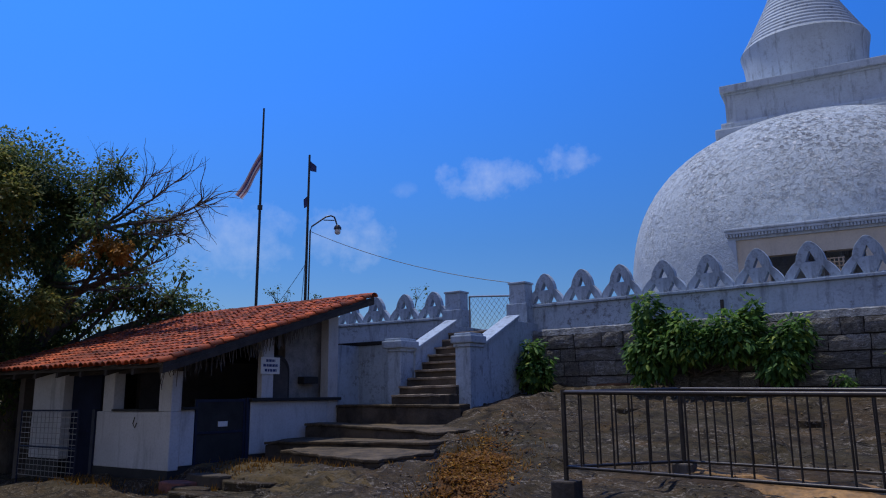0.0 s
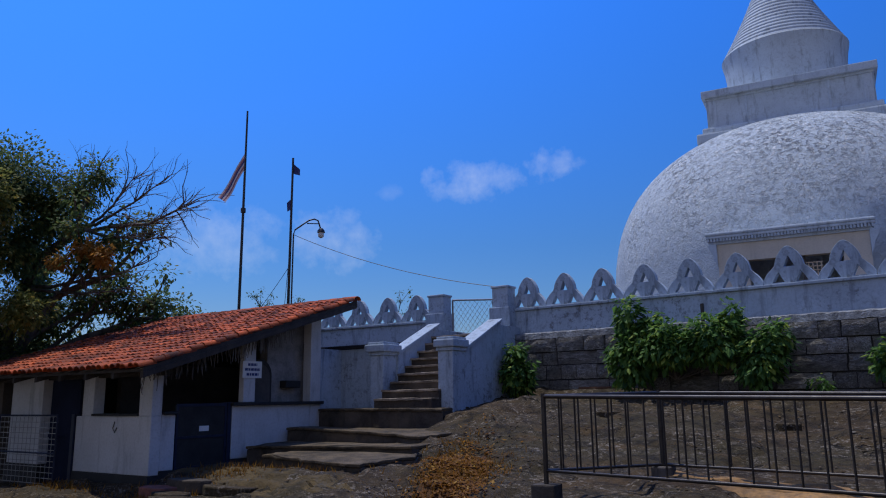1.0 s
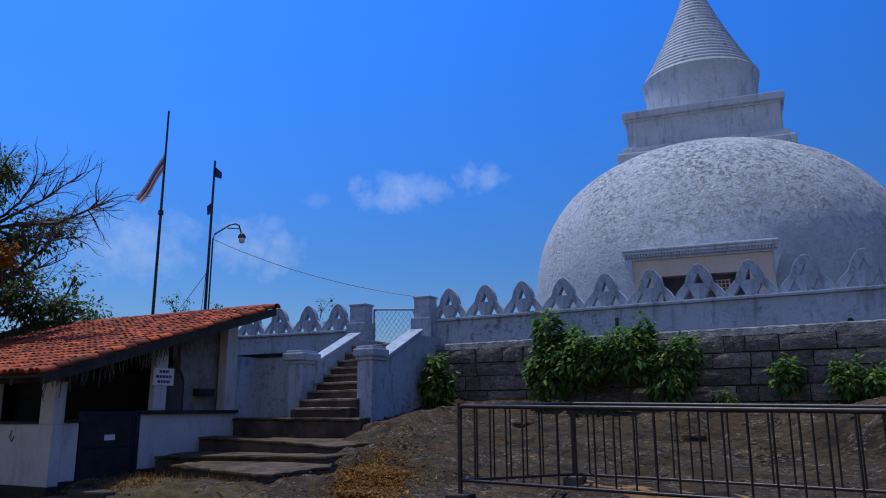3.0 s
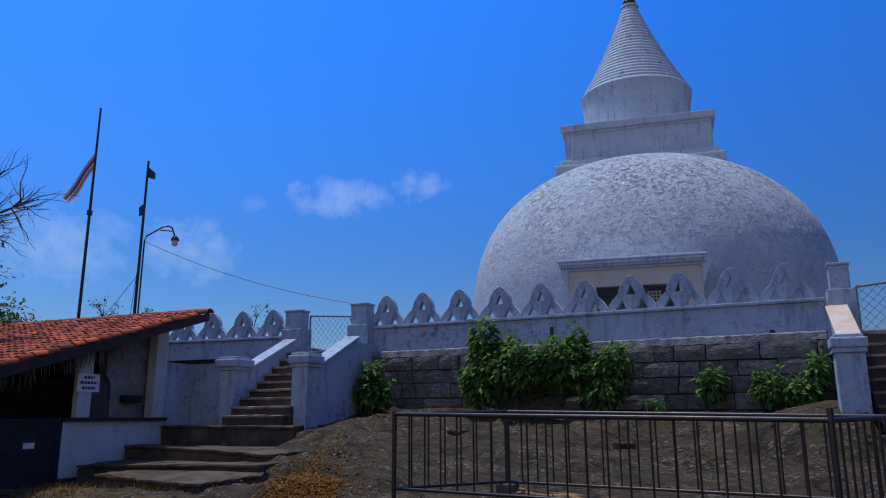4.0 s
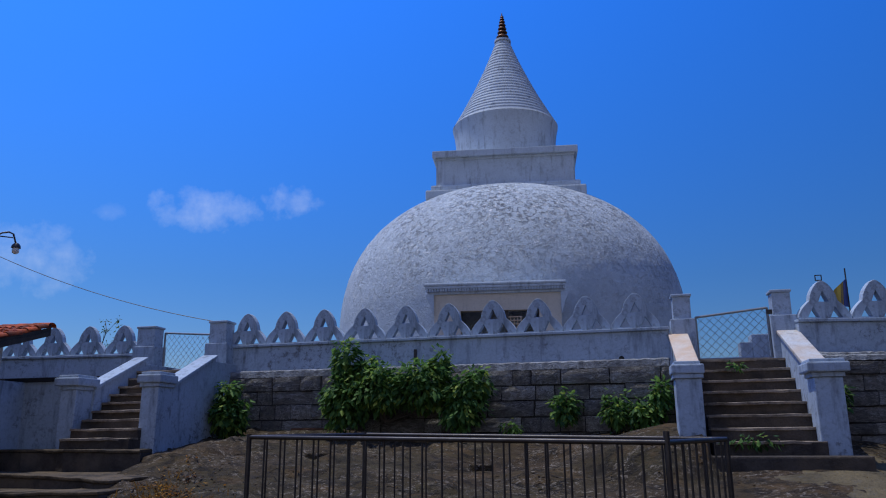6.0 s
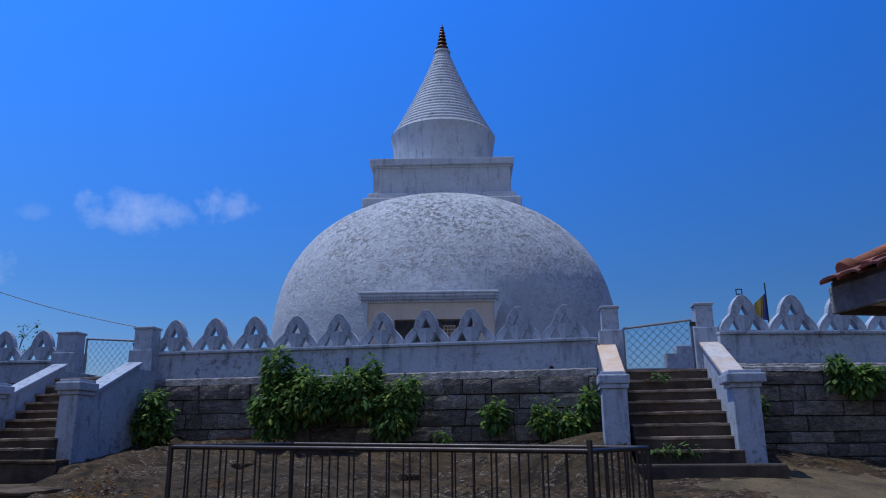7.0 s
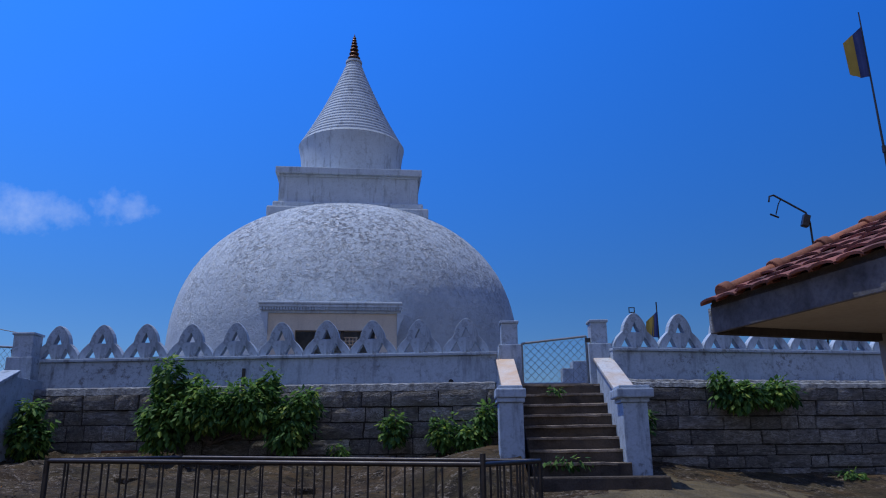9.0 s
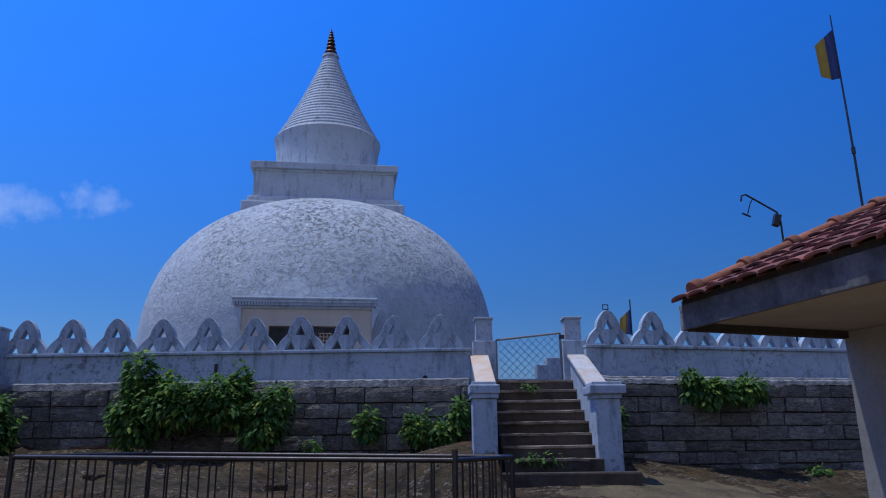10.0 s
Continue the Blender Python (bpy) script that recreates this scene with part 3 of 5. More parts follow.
# ---- stone retaining walls, block by block ----
def block_meshes():
    out = []
    rng = random.Random(11)
    for k in range(7):
        # rough-hewn face: a 5 x 4 net pushed in and out, falling back at its edges
        v, f = [], []
        for b in range(4):
            for a in range(5):
                rim = a in (0, 4) or b in (0, 3)
                v.append((-0.5 + a / 4 + rng.uniform(-0.014, 0.014), (0.014 if rim else 0.0) + rng.uniform(-0.0045, 0.0045), b / 3 + rng.uniform(-0.022, 0.022)))
        f = [(b * 5 + a, b * 5 + a + 1, b * 5 + a + 6, b * 5 + a + 5) for b in range(3) for a in range(4)]
        ring = [0, 1, 2, 3, 4, 9, 14, 19, 18, 17, 16, 15, 10, 5]
        v += [(v[q][0], 0.3, v[q][2]) for q in ring]
        f += [(ring[(q + 1) % 14], ring[q], 20 + q, 20 + (q + 1) % 14) for q in range(14)]
        me = bpy.data.meshes.new("stone_block")
        me.from_pydata(v, [], f)
        me.update()
        me.materials.append(STONE)
        out.append(me)
    return out


BLOCKS = block_meshes()


def stone_wall(name, x0, x1, y, turn, z0, z1, courses, label, seed):
    rng = random.Random(seed)
    wall = thing(name, (x0, y, z0), label, "retaining wall", kind="structure")
    m = Matrix.Rotation(radians(turn), 4, "Z")
    w = Matrix.Translation((x0, y, z0)) @ m
    part("core", Shape().box(0, x1 - x0, 0.045, 0.6, 0, z1 - z0 - 0.01, w), SHADED_MORTAR, wall)
    cuts = [0.0]
    for k in range(courses):
        cuts.append(cuts[-1] + rng.uniform(0.78, 1.22))
    h = [(c / cuts[-1]) * (z1 - z0) for c in cuts]
    for j in range(courses):
        x = -rng.uniform(0, 0.3)
        while x < x1 - x0 - 0.1:
            wide = rng.choice((0.36, 0.46, 0.55, 0.64, 0.78, 0.9))
            a, b = max(x, 0), min(x + wide, x1 - x0)
            if b - a > 0.1:
                o = new("stone_block", rng.choice(BLOCKS))
                o.parent = wall
                o.matrix_basis = m @ Matrix.Translation(((a + b) / 2, rng.uniform(-0.025, 0.02), h[j] + 0.006)) @ Matrix.Rotation(rng.uniform(-0.012, 0.012), 4, "Y") @ Matrix.Diagonal((b - a - rng.uniform(0.012, 0.035), 1, h[j + 1] - h[j] - rng.uniform(0.012, 0.035), 1))
            x += wide
    return wall


def ledge(name, x0, x1, y, turn, z0, z1, seed):
    """The rough mortar ledge between the stones and the white wall."""
    rng = random.Random(seed)
    s = Shape()
    n = int((x1 - x0) / 0.06)
    ring = []
    for i in range(n + 1):
        x = (x1 - x0) * i / n
        dz, dy = rng.uniform(-0.012, 0.012), rng.uniform(-0.012, 0.012) + 0.03 * noise.noise((x * 1.3, seed, 0.0))
        ring.append([(x, 0.0 + dy, z0 + dz), (x, 0.02 + dy, z1 - 0.03 + dz), (x, 0.10 + dy, z1 + dz * 0.5), (x, 0.5, z1), (x, 0.5, z0)])
    m = Matrix.Translation((x0, y, 0)) @ Matrix.Rotation(radians(turn), 4, "Z")
    pts = [m @ Vector(p) for r in ring for p in r]
    s.add(pts, [(i * 5 + k, i * 5 + (k + 1) % 5, (i + 1) * 5 + (k + 1) % 5, (i + 1) * 5 + k) for i in range(n) for k in range(5)] + [tuple(range(5)), tuple(n * 5 + k for k in range(5))[::-1]])
    solid(name, s, LEDGE, "rough grey mortar ledge on top of the stones", "ledge", "structure", smooth=40)


ledge("trim_ledge_front", -8.1, 0.95, 14.42, -2.6, 2.69, 2.845, 3)
ledge("trim_ledge_right", 3.28, 11.6, 13.79, 10.5, 2.69, 2.80, 4)
ledge("trim_ledge_right_upper", 3.28, 11.6, 13.94, 10.5, 2.78, 2.865, 8)

# the wings' plastered face below the left parapet
solid("wall_left_base", Shape().box(0, 6.92, 0.03, 0.4, 0.6, 2.78, Matrix.Translation((-17.6, WALL_Y + 0.34, 0)) @ Matrix.Rotation(radians(4), 4, "Z")), WHITE, "stained whitewashed wall under the left parapet", "wall", "structure")


# ---- stairs, piers, rails and gates ----
def stair(name, x0, x1, y0, y1, z0, z1, count, label):
    st = thing(name, ((x0 + x1) / 2, y0, z0), label, "stairs", kind="structure")
    rng = random.Random(7)
    rise, run = (z1 - z0) / count, (y1 - y0) / count
    for k in range(count):
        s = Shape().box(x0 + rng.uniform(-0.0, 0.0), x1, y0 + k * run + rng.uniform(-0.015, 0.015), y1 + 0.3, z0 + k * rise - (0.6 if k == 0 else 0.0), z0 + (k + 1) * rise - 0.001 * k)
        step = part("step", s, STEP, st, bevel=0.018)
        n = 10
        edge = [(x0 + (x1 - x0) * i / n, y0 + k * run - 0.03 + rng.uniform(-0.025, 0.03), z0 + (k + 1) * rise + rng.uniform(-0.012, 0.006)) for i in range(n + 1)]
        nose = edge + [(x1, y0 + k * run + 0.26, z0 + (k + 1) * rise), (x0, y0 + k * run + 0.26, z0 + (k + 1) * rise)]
        part("tread", Shape().prism(nose, (0, 0, -0.03), (0, 0, 0.012)), TREAD, step, "worn tread edge, lightened as if sunlit", bevel=0.006)
    return st


def pier(name, x0, x1, y0, y1, z0, z1, label, cap=0.07):
    """A square plastered pier with a stepped cap."""
    p = thing(name, ((x0 + x1) / 2, (y0 + y1) / 2, z0), label, "pier", "stair piers", "structure")
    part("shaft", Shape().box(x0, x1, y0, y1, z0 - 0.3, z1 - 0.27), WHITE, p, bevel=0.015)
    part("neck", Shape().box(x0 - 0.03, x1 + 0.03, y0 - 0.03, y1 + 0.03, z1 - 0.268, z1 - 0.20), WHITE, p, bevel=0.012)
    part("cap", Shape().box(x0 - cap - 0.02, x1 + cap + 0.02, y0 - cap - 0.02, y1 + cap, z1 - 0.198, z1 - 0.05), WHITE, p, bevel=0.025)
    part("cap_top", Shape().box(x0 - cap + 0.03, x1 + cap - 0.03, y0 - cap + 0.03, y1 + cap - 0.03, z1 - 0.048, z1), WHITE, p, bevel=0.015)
    return p


def flank(name, x0, x1, y0, y1, zt0, zt1, zb, label, top=None):
    """The solid wall beside a stair, with a sloping coping."""
    f = thing(name, ((x0 + x1) / 2, y0, zb), label, "stair wall", "stair walls", "structure")
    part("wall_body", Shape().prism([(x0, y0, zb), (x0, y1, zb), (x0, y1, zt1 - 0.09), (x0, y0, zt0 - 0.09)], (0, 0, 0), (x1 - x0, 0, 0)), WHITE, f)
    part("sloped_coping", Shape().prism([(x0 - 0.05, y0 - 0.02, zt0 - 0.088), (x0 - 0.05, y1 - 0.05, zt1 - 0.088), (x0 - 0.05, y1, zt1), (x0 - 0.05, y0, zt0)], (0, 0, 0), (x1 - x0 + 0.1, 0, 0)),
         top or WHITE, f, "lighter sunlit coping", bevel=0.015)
    return f


def gate_post(name, x0, x1, y0, y1, z0, zm, z1, label):
    g = thing(name, ((x0 + x1) / 2, (y0 + y1) / 2, z0), label, "gate post", "gate posts", "structure")
    part("pedestal", Shape().box(x0 - 0.06, x1 + 0.06, y0 - 0.05, y1 + 0.05, z0, zm), WHITE, g, bevel=0.015)
    part("shaft", Shape().box(x0, x1, y0, y1, zm, z1 - 0.05), WHITE, g, bevel=0.012)
    part("cap", Shape().box(x0 - 0.025, x1 + 0.025, y0 - 0.025, y1 + 0.025, z1 - 0.05, z1), WHITE, g, bevel=0.015)
    return g


def mesh_gate(name, a, b, z0, za, zb, label):
    """A tube gate with diamond wire between a and b (plan points); za, zb: top heights at the ends."""
    g = thing(name, (a[0], a[1], z0), label, "gate", "wire gates")
    A, B = Vector((*a, 0)), Vector((*b, 0))
    L = (B - A).length

    def at(u, z):
        p = A.lerp(B, u / L)
        return (p.x, p.y, z)

    part("gate_frame", Shape().tube([at(0, z0), at(0, za)], 0.022).tube([at(L, z0), at(L, zb)], 0.022).tube([at(0, za), at(L, zb)], 0.022).tube([at(0, z0), at(L, z0)], 0.022), WIRE, g, smooth=40)
    s = Shape()
    pitch = 0.155
    top = lambda u: za + (zb - za) * u / L
    for sign in (1, -1):
        k = -12
        while k < 26:
            u0 = k * pitch
            pts = []
            for q in range(41):
                u = L * q / 40
                z = z0 + (u - u0) if sign > 0 else z0 + (L - u - u0)
                if z0 <= z <= top(u):
                    pts.append(at(u, z))
            if len(pts) > 1:
                s.tube([pts[0], pts[-1]], 0.004, 4)
            k += 1
    part("wire_mesh", s, WIRE, g)
    part("hinge_block", Shape().box(b[0] - 0.02, b[0] + 0.1, b[1] - 0.03, b[1] + 0.03, zb - 0.12, zb - 0.04), METAL, g)
    return g


# left stair
stair("stair_left", -9.62, -8.24, 11.52, 13.77, 1.305, 2.81, 9, "dark worn concrete steps between white walls")
pier("pier_left_stair_outer", -10.0, -9.66, 11.85, 12.3, 1.2, 2.62, "whitewashed square pier with stepped cap at the stair foot")
pier("pier_left_stair_inner", -8.31, -7.97, 11.85, 12.3, 1.2, 2.64, "whitewashed square pier with stepped cap and damp stains", 0.05)
flank("stair_wall_left_outer", -9.85, -9.62, 12.3, 13.80, 2.45, 3.14, 0.9, "whitewashed stair wall with white sloping coping")
flank("stair_wall_left_inner", -8.24, -7.98, 12.3, 13.76, 2.46, 3.13, 0.9, "whitewashed stair wall, stained, with white sloping coping")
solid("wall_stair_left_back", Shape().box(-9.83, -9.63, 13.80, 15.0, 0.9, 3.0).box(-8.22, -8.0, 13.76, 14.75, 0.9, 3.0), WHITE, "whitewashed wall ends behind the stair copings", "wall", "structure", bevel=0.01)
gate_post("gate_post_a", -10.60, -10.16, 14.8, 15.15, 2.6, 3.50, 3.96, "short whitewashed square gate post")
gate_post("gate_post_b", -8.56, -8.16, 14.42, 14.78, 2.6, 3.46, 3.95, "short whitewashed square gate post")
mesh_gate("wire_gate", (-9.95, 14.9), (-8.64, 14.6), 2.95, 3.80, 3.68, "closed grey tube gate with diamond wire mesh")

# right stair
stair("stair_right", 1.36, 2.92, 11.95, 14.35, 1.16, 2.77, 8, "dark worn stone steps with weeds between white piers")
part_slab = thing("landing_slab", (2.4, 11.9, 0.9), "dark stone slab at the stair foot", "slab", kind="structure")
part("slab", Shape().box(1.25, 3.42, 11.62, 12.4, 0.6, 1.17), STEP, part_slab, bevel=0.03)
pier("pier_right_stair_outer", 0.88, 1.27, 12.0, 12.42, 1.3, 2.58, "whitewashed square pier with flat cap", 0.03)
pier("pier_right_stair_inner", 2.85, 3.25, 12.0, 12.42, 1.15, 2.56, "whitewashed square pier with stepped cap", 0.075)
flank("stair_wall_right_outer", 1.03, 1.28, 12.42, 14.30, 2.50, 3.31, 0.9, "low stair wall with worn ochre coping", ORANGE)
flank("stair_wall_right_inner", 2.90, 3.17, 12.42, 14.30, 2.50, 3.31, 0.9, "whitewashed stair wall with flaking sloping coping", FLAKE)
# Dark strip added for the shade and dirt between flank and steps.
solid("stair_gutter", Shape().box(1.282, 1.358, 12.3, 14.35, 0.9, 1.2), STEP, "dark strip added for shade and dirt beside the steps", "gutter", "structure")
gate_post("gate_post_c", 1.10, 1.42, 14.3, 14.62, 2.6, 3.57, 4.04, "short whitewashed square gate post")
gate_post("gate_post_d", 2.84, 3.16, 14.3, 14.62, 2.6, 3.57, 4.04, "short whitewashed square gate post")
mesh_gate("wire_gate", (1.50, 14.4), (2.76, 14.4), 2.82, 3.60, 3.73, "closed grey tube gate with diamond wire mesh")

# broad lower steps beside the shed
low = thing("lower_steps", (-9.5, 9.5, 0.5), "broad dark rough stone steps below the left stair", "steps", kind="structure")
LOW = (((-10.93, 11.30, 1.30), (-9.2, 11.20, 1.30), (-8.0, 11.42, 1.285), (-8.0, 12.6, 1.30), (-10.93, 12.6, 1.30)),
       ((-10.85, 10.45, 0.97), (-9.0, 10.2, 0.94), (-7.5, 10.1, 0.87), (-7.2, 10.8, 0.90), (-7.6, 12.0, 0.95), (-10.85, 12.0, 0.95)),
       ((-10.8, 9.42, 0.68), (-9.2, 9.62, 0.71), (-7.25, 9.5, 0.745), (-7.1, 10.6, 0.78), (-10.8, 10.8, 0.72)),
       ((-9.75, 8.80, 0.60), (-8.4, 8.42, 0.59), (-7.12, 8.12, 0.58), (-6.95, 9.2, 0.63), (-7.2, 10.0, 0.66), (-9.9, 10.0, 0.62)))
for q, corners in enumerate(LOW):
    rng = random.Random(40 + q)
    outline = []
    for a, b in zip(corners, corners[1:] + corners[:1]):
        for i in range(6):
            p = Vector(a).lerp(Vector(b), i / 6)
            outline.append((p.x + rng.uniform(-0.05, 0.05), p.y + rng.uniform(-0.08, 0.07), p.z + rng.uniform(-0.015, 0.008)))
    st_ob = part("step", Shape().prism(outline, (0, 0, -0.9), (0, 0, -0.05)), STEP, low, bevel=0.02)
    part("tread", Shape().prism([(x, y - 0.03, z) for x, y, z in outline], (0, 0, -0.048), (0, 0, 0)), LOW_TREAD, st_ob, "worn flat tread, lighter top as if sunlit", bevel=0.015)

# wall between shed and left stair
joinwall = thing("wall_link", (-10.4, 12.1, 1.0), "stained whitewashed wall beside the stair", "wall", kind="structure")
part("wall_body", Shape().box(-11.4, -10.0, 12.05, 12.3, 0.8, 2.52), WHITE, joinwall)
part("return_wall", Shape().box(-11.17, -10.96, 11.405, 12.048, 0.4, 2.52), WHITE, joinwall)
part("coping", Shape().box(-11.4, -10.0, 12.0, 12.34, 2.522, 2.60), BLACK, joinwall, "black mouldy coping", bevel=0.015)

# ---- the dagoba: dome, square harmika, ringed spire, shrine ----
DAG = Matrix.Translation((-3.45, 25.0, 0)) @ Matrix.Rotation(radians(6.7), 4, "Z")
CX, CY = -3.45, 25.0
dagoba = thing("dagoba", (CX, CY, 2.86), "large white plastered dagoba with weathered dome and ringed spire", "dagoba")
R, ZC, TALL, FULL = 5.78, 4.78, 4.98, 2.24
SPX = CX


def dome_wob(a, r, z):
    return r * (1 + 0.006 * noise.noise((math.cos(a) * 3, math.sin(a) * 3, z * 0.6)) + 0.0022 * noise.noise((math.cos(a) * 26, math.sin(a) * 26, z * 4.5)))


prof = [(R + 0.35, 2.80), (R + 0.35, 3.2), (R + 0.18, 3.22), (R + 0.18, 3.55), (R + 0.02, 3.57)]
prof += [(R, 3.6 + (ZC - 3.6) * k / 4) for k in range(5)]
prof += [(R * math.cos(a) ** (2 / FULL), ZC + TALL * math.sin(a) ** (2 / FULL)) for a in [math.pi / 2 * k / 80 for k in range(1, 77)]]
part("dome", Shape().lathe(prof, CX, CY, 240, dome_wob), DOME, dagoba, smooth=40)


def square(s, half, z0, z1, dx=0.0):
    s.box(-half, half, -half, half, z0, z1, DAG)
    return s


part("harmika_plinth", square(square(Shape(), 2.58, 8.9, 9.25), 2.42, 9.248, 9.46), SPIRE, dagoba, bevel=0.06)
hb = square(Shape(), 2.24, 9.45, 10.36)
for q in range(4):
    turn = DAG @ Matrix.Rotation(radians(90 * q), 4, "Z")
    for px, half in ((-2.1, 0.13), (-1.12, 0.035), (1.12, 0.035), (2.1, 0.13)):
        hb.box(px - half, px + half, -2.265, -2.23, 9.47, 10.355, turn)
part("harmika", hb, SPIRE, dagoba, bevel=0.015)
part("harmika_cornice", square(square(Shape(), 2.28, 10.357, 10.44), 2.38, 10.438, 10.66), SPIRE, dagoba, bevel=0.02)
part("spire_drum", Shape().lathe([(1.74, 10.655), (1.77, 11.2), (1.80, 11.7), (1.84, 12.0), (1.88, 12.16), (1.90, 12.28)], SPX, CY, 96), SPIRE, dagoba, smooth=35)
rings = [(1.90, 12.28)]
N = 25
for k in range(N):
    u0, u1 = k / N, (k + 1) / N
    ease = lambda u: 1.865 - 1.62 * u - 0.38 * u * (1 - u)
    za, zb = 12.28 + 3.54 * u0, 12.28 + 3.54 * u1
    rings += [(ease(u0) + 0.007, za + 0.014), (ease(u0) + 0.008, za + 0.05), (ease(u1) + 0.008, zb - 0.02), (ease(u1) + 0.001, zb)]
part("spire", Shape().lathe(rings, SPX, CY, 96, lambda a, r, z: r * (1 + 0.008 * noise.noise((math.cos(a) * 2, math.sin(a) * 2, z * 1.7)))), SPIRE, dagoba, smooth=80)
part("finial_base", Shape().lathe([(0.22, 15.78), (0.31, 15.82), (0.30, 15.90), (0.2, 15.95)], SPX, CY, 32), SPIRE, dagoba, smooth=40)
fin = [(0.12, 15.94)]
z = 15.97
for r in (0.235, 0.19, 0.165, 0.14, 0.115, 0.09, 0.07):
    h = 0.62 * r + 0.02
    fin += [(r * 0.45, z), (r * 0.9, z + h * 0.2), (r, z + h * 0.45), (r * 0.85, z + h * 0.75), (r * 0.42, z + h)]
    z += h + 0.035
fin += [(0.03, z), (0.014, z + 0.07), (0.004, z + 0.11)]
part("finial", Shape().lathe(fin, SPX, CY, 24), GOLD, dagoba, "tarnished gilt ringed finial", smooth=40)

# the image house in front of the dome
shrine = thing("shrine_porch", DAG @ Vector((-0.18, -6.6, 2.86)), "white and cream porch with flat hood in front of the dome", "shrine porch")
b = lambda *a: Shape().box(*a, DAG)
part("hood_slab", b(-1.98, 1.54, -7.24, -3.5, 5.12, 5.20), SPIRE, shrine, bevel=0.035)
part("hood_edge", b(-1.96, 1.52, -7.22, -3.5, 5.06, 5.121), SPIRE, shrine, bevel=0.012)
for k in range(50):
    x = -1.93 + k * 0.069
    part("dentil", b(x, x + 0.044, -7.21, -7.13, 4.985, 5.062), SPIRE, shrine)
part("frieze", b(-1.92, 1.48, -7.14, -6.9, 4.92, 5.06), SPIRE, shrine, bevel=0.01)
part("front_wall", b(-1.74, -1.08, -7.1, -6.85, 2.86, 4.92).box(0.86, 1.40, -7.1, -6.85, 2.86, 4.92, DAG).box(-1.08, 0.86, -7.1, -6.85, 4.5, 4.92, DAG), CREAM, shrine, "cream painted wall")
part("side_wall", b(-1.74, -1.5, -6.852, -4.6, 2.86, 4.92), CREAM, shrine)
part("side_wall", b(1.16, 1.40, -6.852, -4.6, 2.86, 4.92), CREAM, shrine)
part("back_wall", b(-1.5, 1.16, -5.4, -5.2, 2.86, 4.9), DARK, shrine, "interior coloured dark for shade")
for x, way in ((-1.74, -1), (1.40, 1)):
    # corbels that sweep in from the hood's ends to the wall
    sg = Shape().prism([DAG @ Vector((x + way * q, -7.18, z)) for q, z in ((0.0, 4.92), (0.20, 4.92), (0.17, 4.82), (0.09, 4.66), (0.06, 4.52), (0.0, 4.38))], (0, 0, 0), DAG.to_3x3() @ Vector((0, 0.5, 0)))
    part("bracket", sg, SPIRE, shrine, bevel=0.01)
part("mullion", b(0.02, 0.10, -7.0, -6.92, 2.86, 4.5), DARK, shrine)
lat = Shape()
for k in range(4):
    lat.box(0.14 + k * 0.085, 0.165 + k * 0.085, -6.96, -6.945, 3.1, 4.36, DAG)
for k in range(15):
    lat.box(0.10, 0.44, -6.97, -6.955, 3.1 + k * 0.088, 3.125 + k * 0.088, DAG)
part("lattice", lat, ORANGE, shrine, "pinkish painted lattice grille")

# ---- clay tile roofs ----
def tile_mesh(name, wide, length, rise, material):
    """One arched clay tile: across x, down the slope along -y, its thickness 15 mm."""
    s, n = Shape(), 6
    top, bot = [], []
    for j, y in enumerate((0.0, length)):
        for i in range(n + 1):
            a = math.pi * i / n
            x, z = -math.cos(a) * wide / 2, math.sin(a) * rise
            top.append((x * (1 + 0.06 * (1 - j)), y, z + 0.015))
            bot.append((x * (1 + 0.06 * (1 - j)), y, z - 0.003))
    k = n + 1
    fs = [(i, i + 1, k + i + 1, k + i) for i in range(n)] + [(2 * k + i + 1, 2 * k + i, 3 * k + i, 3 * k + i + 1) for i in range(n)]
    fs += [(i + 1, i, 2 * k + i, 2 * k + i + 1) for i in range(n)]
    s.add(top + bot, fs)
    me = s.mesh(name, smooth=40)
    me.materials.append(material)
    return me


def tiled(parent, m, nu, nv, pitch, course, tile, keep, seed):
    """Tiles in nu columns and nv courses on the slope m (x across, y up the slope); those in keep are parts, the rest one mesh."""
    rng = random.Random(seed)
    rest = Shape()
    src_v = [v.co.copy() for v in tile.vertices]
    src_f = [tuple(p.vertices) for p in tile.polygons]
    inv = Matrix.Translation(-ORIGIN[parent])
    for j in range(nv):
        for i in range(nu):
            t = m @ Matrix.Translation(((i + 0.5) * pitch + rng.uniform(-0.012, 0.012), j * course + rng.uniform(-0.02, 0.02), 0.042 + rng.uniform(-0.004, 0.008))) @ Matrix.Rotation(rng.uniform(-0.03, 0.03), 4, "Z") @ Matrix.Rotation(-0.085, 4, "X")
            if keep(i, j):
                o = new("roof_tile", tile)
                o.parent = parent
                o.matrix_basis = inv @ t
            else:
                rest.add([t @ v for v in src_v], src_f)
    if rest.v:
        part("roof_tiles", rest, tile.materials[0], parent, kind="stuff", smooth=40, fix=False)


# ---- the tiled shed ----
SX, SY0 = -10.95, 7.46
shed = thing("shed", (-13.2, 9.5, 0.0), "low whitewashed open shed with red clay tile roof", "shed")
ROOF_A = math.atan(0.305)


def roof_z(y):
    return 2.0 + 0.305 * (y - 7.0)


def half_wall(name, x0, x1, y0, y1, z0, z1):
    w = part(name, Shape().box(x0, x1, y0, y1, z0 + 0.12, z1), WHITE_PLAIN, shed, bevel=0.015)
    part("plinth", Shape().box(x0 - 0.012, x1 + 0.012, y0 - 0.012, y1 + 0.012, z0 - 0.4, z0 + 0.118), BLACK, w, "black painted plinth")
    return w


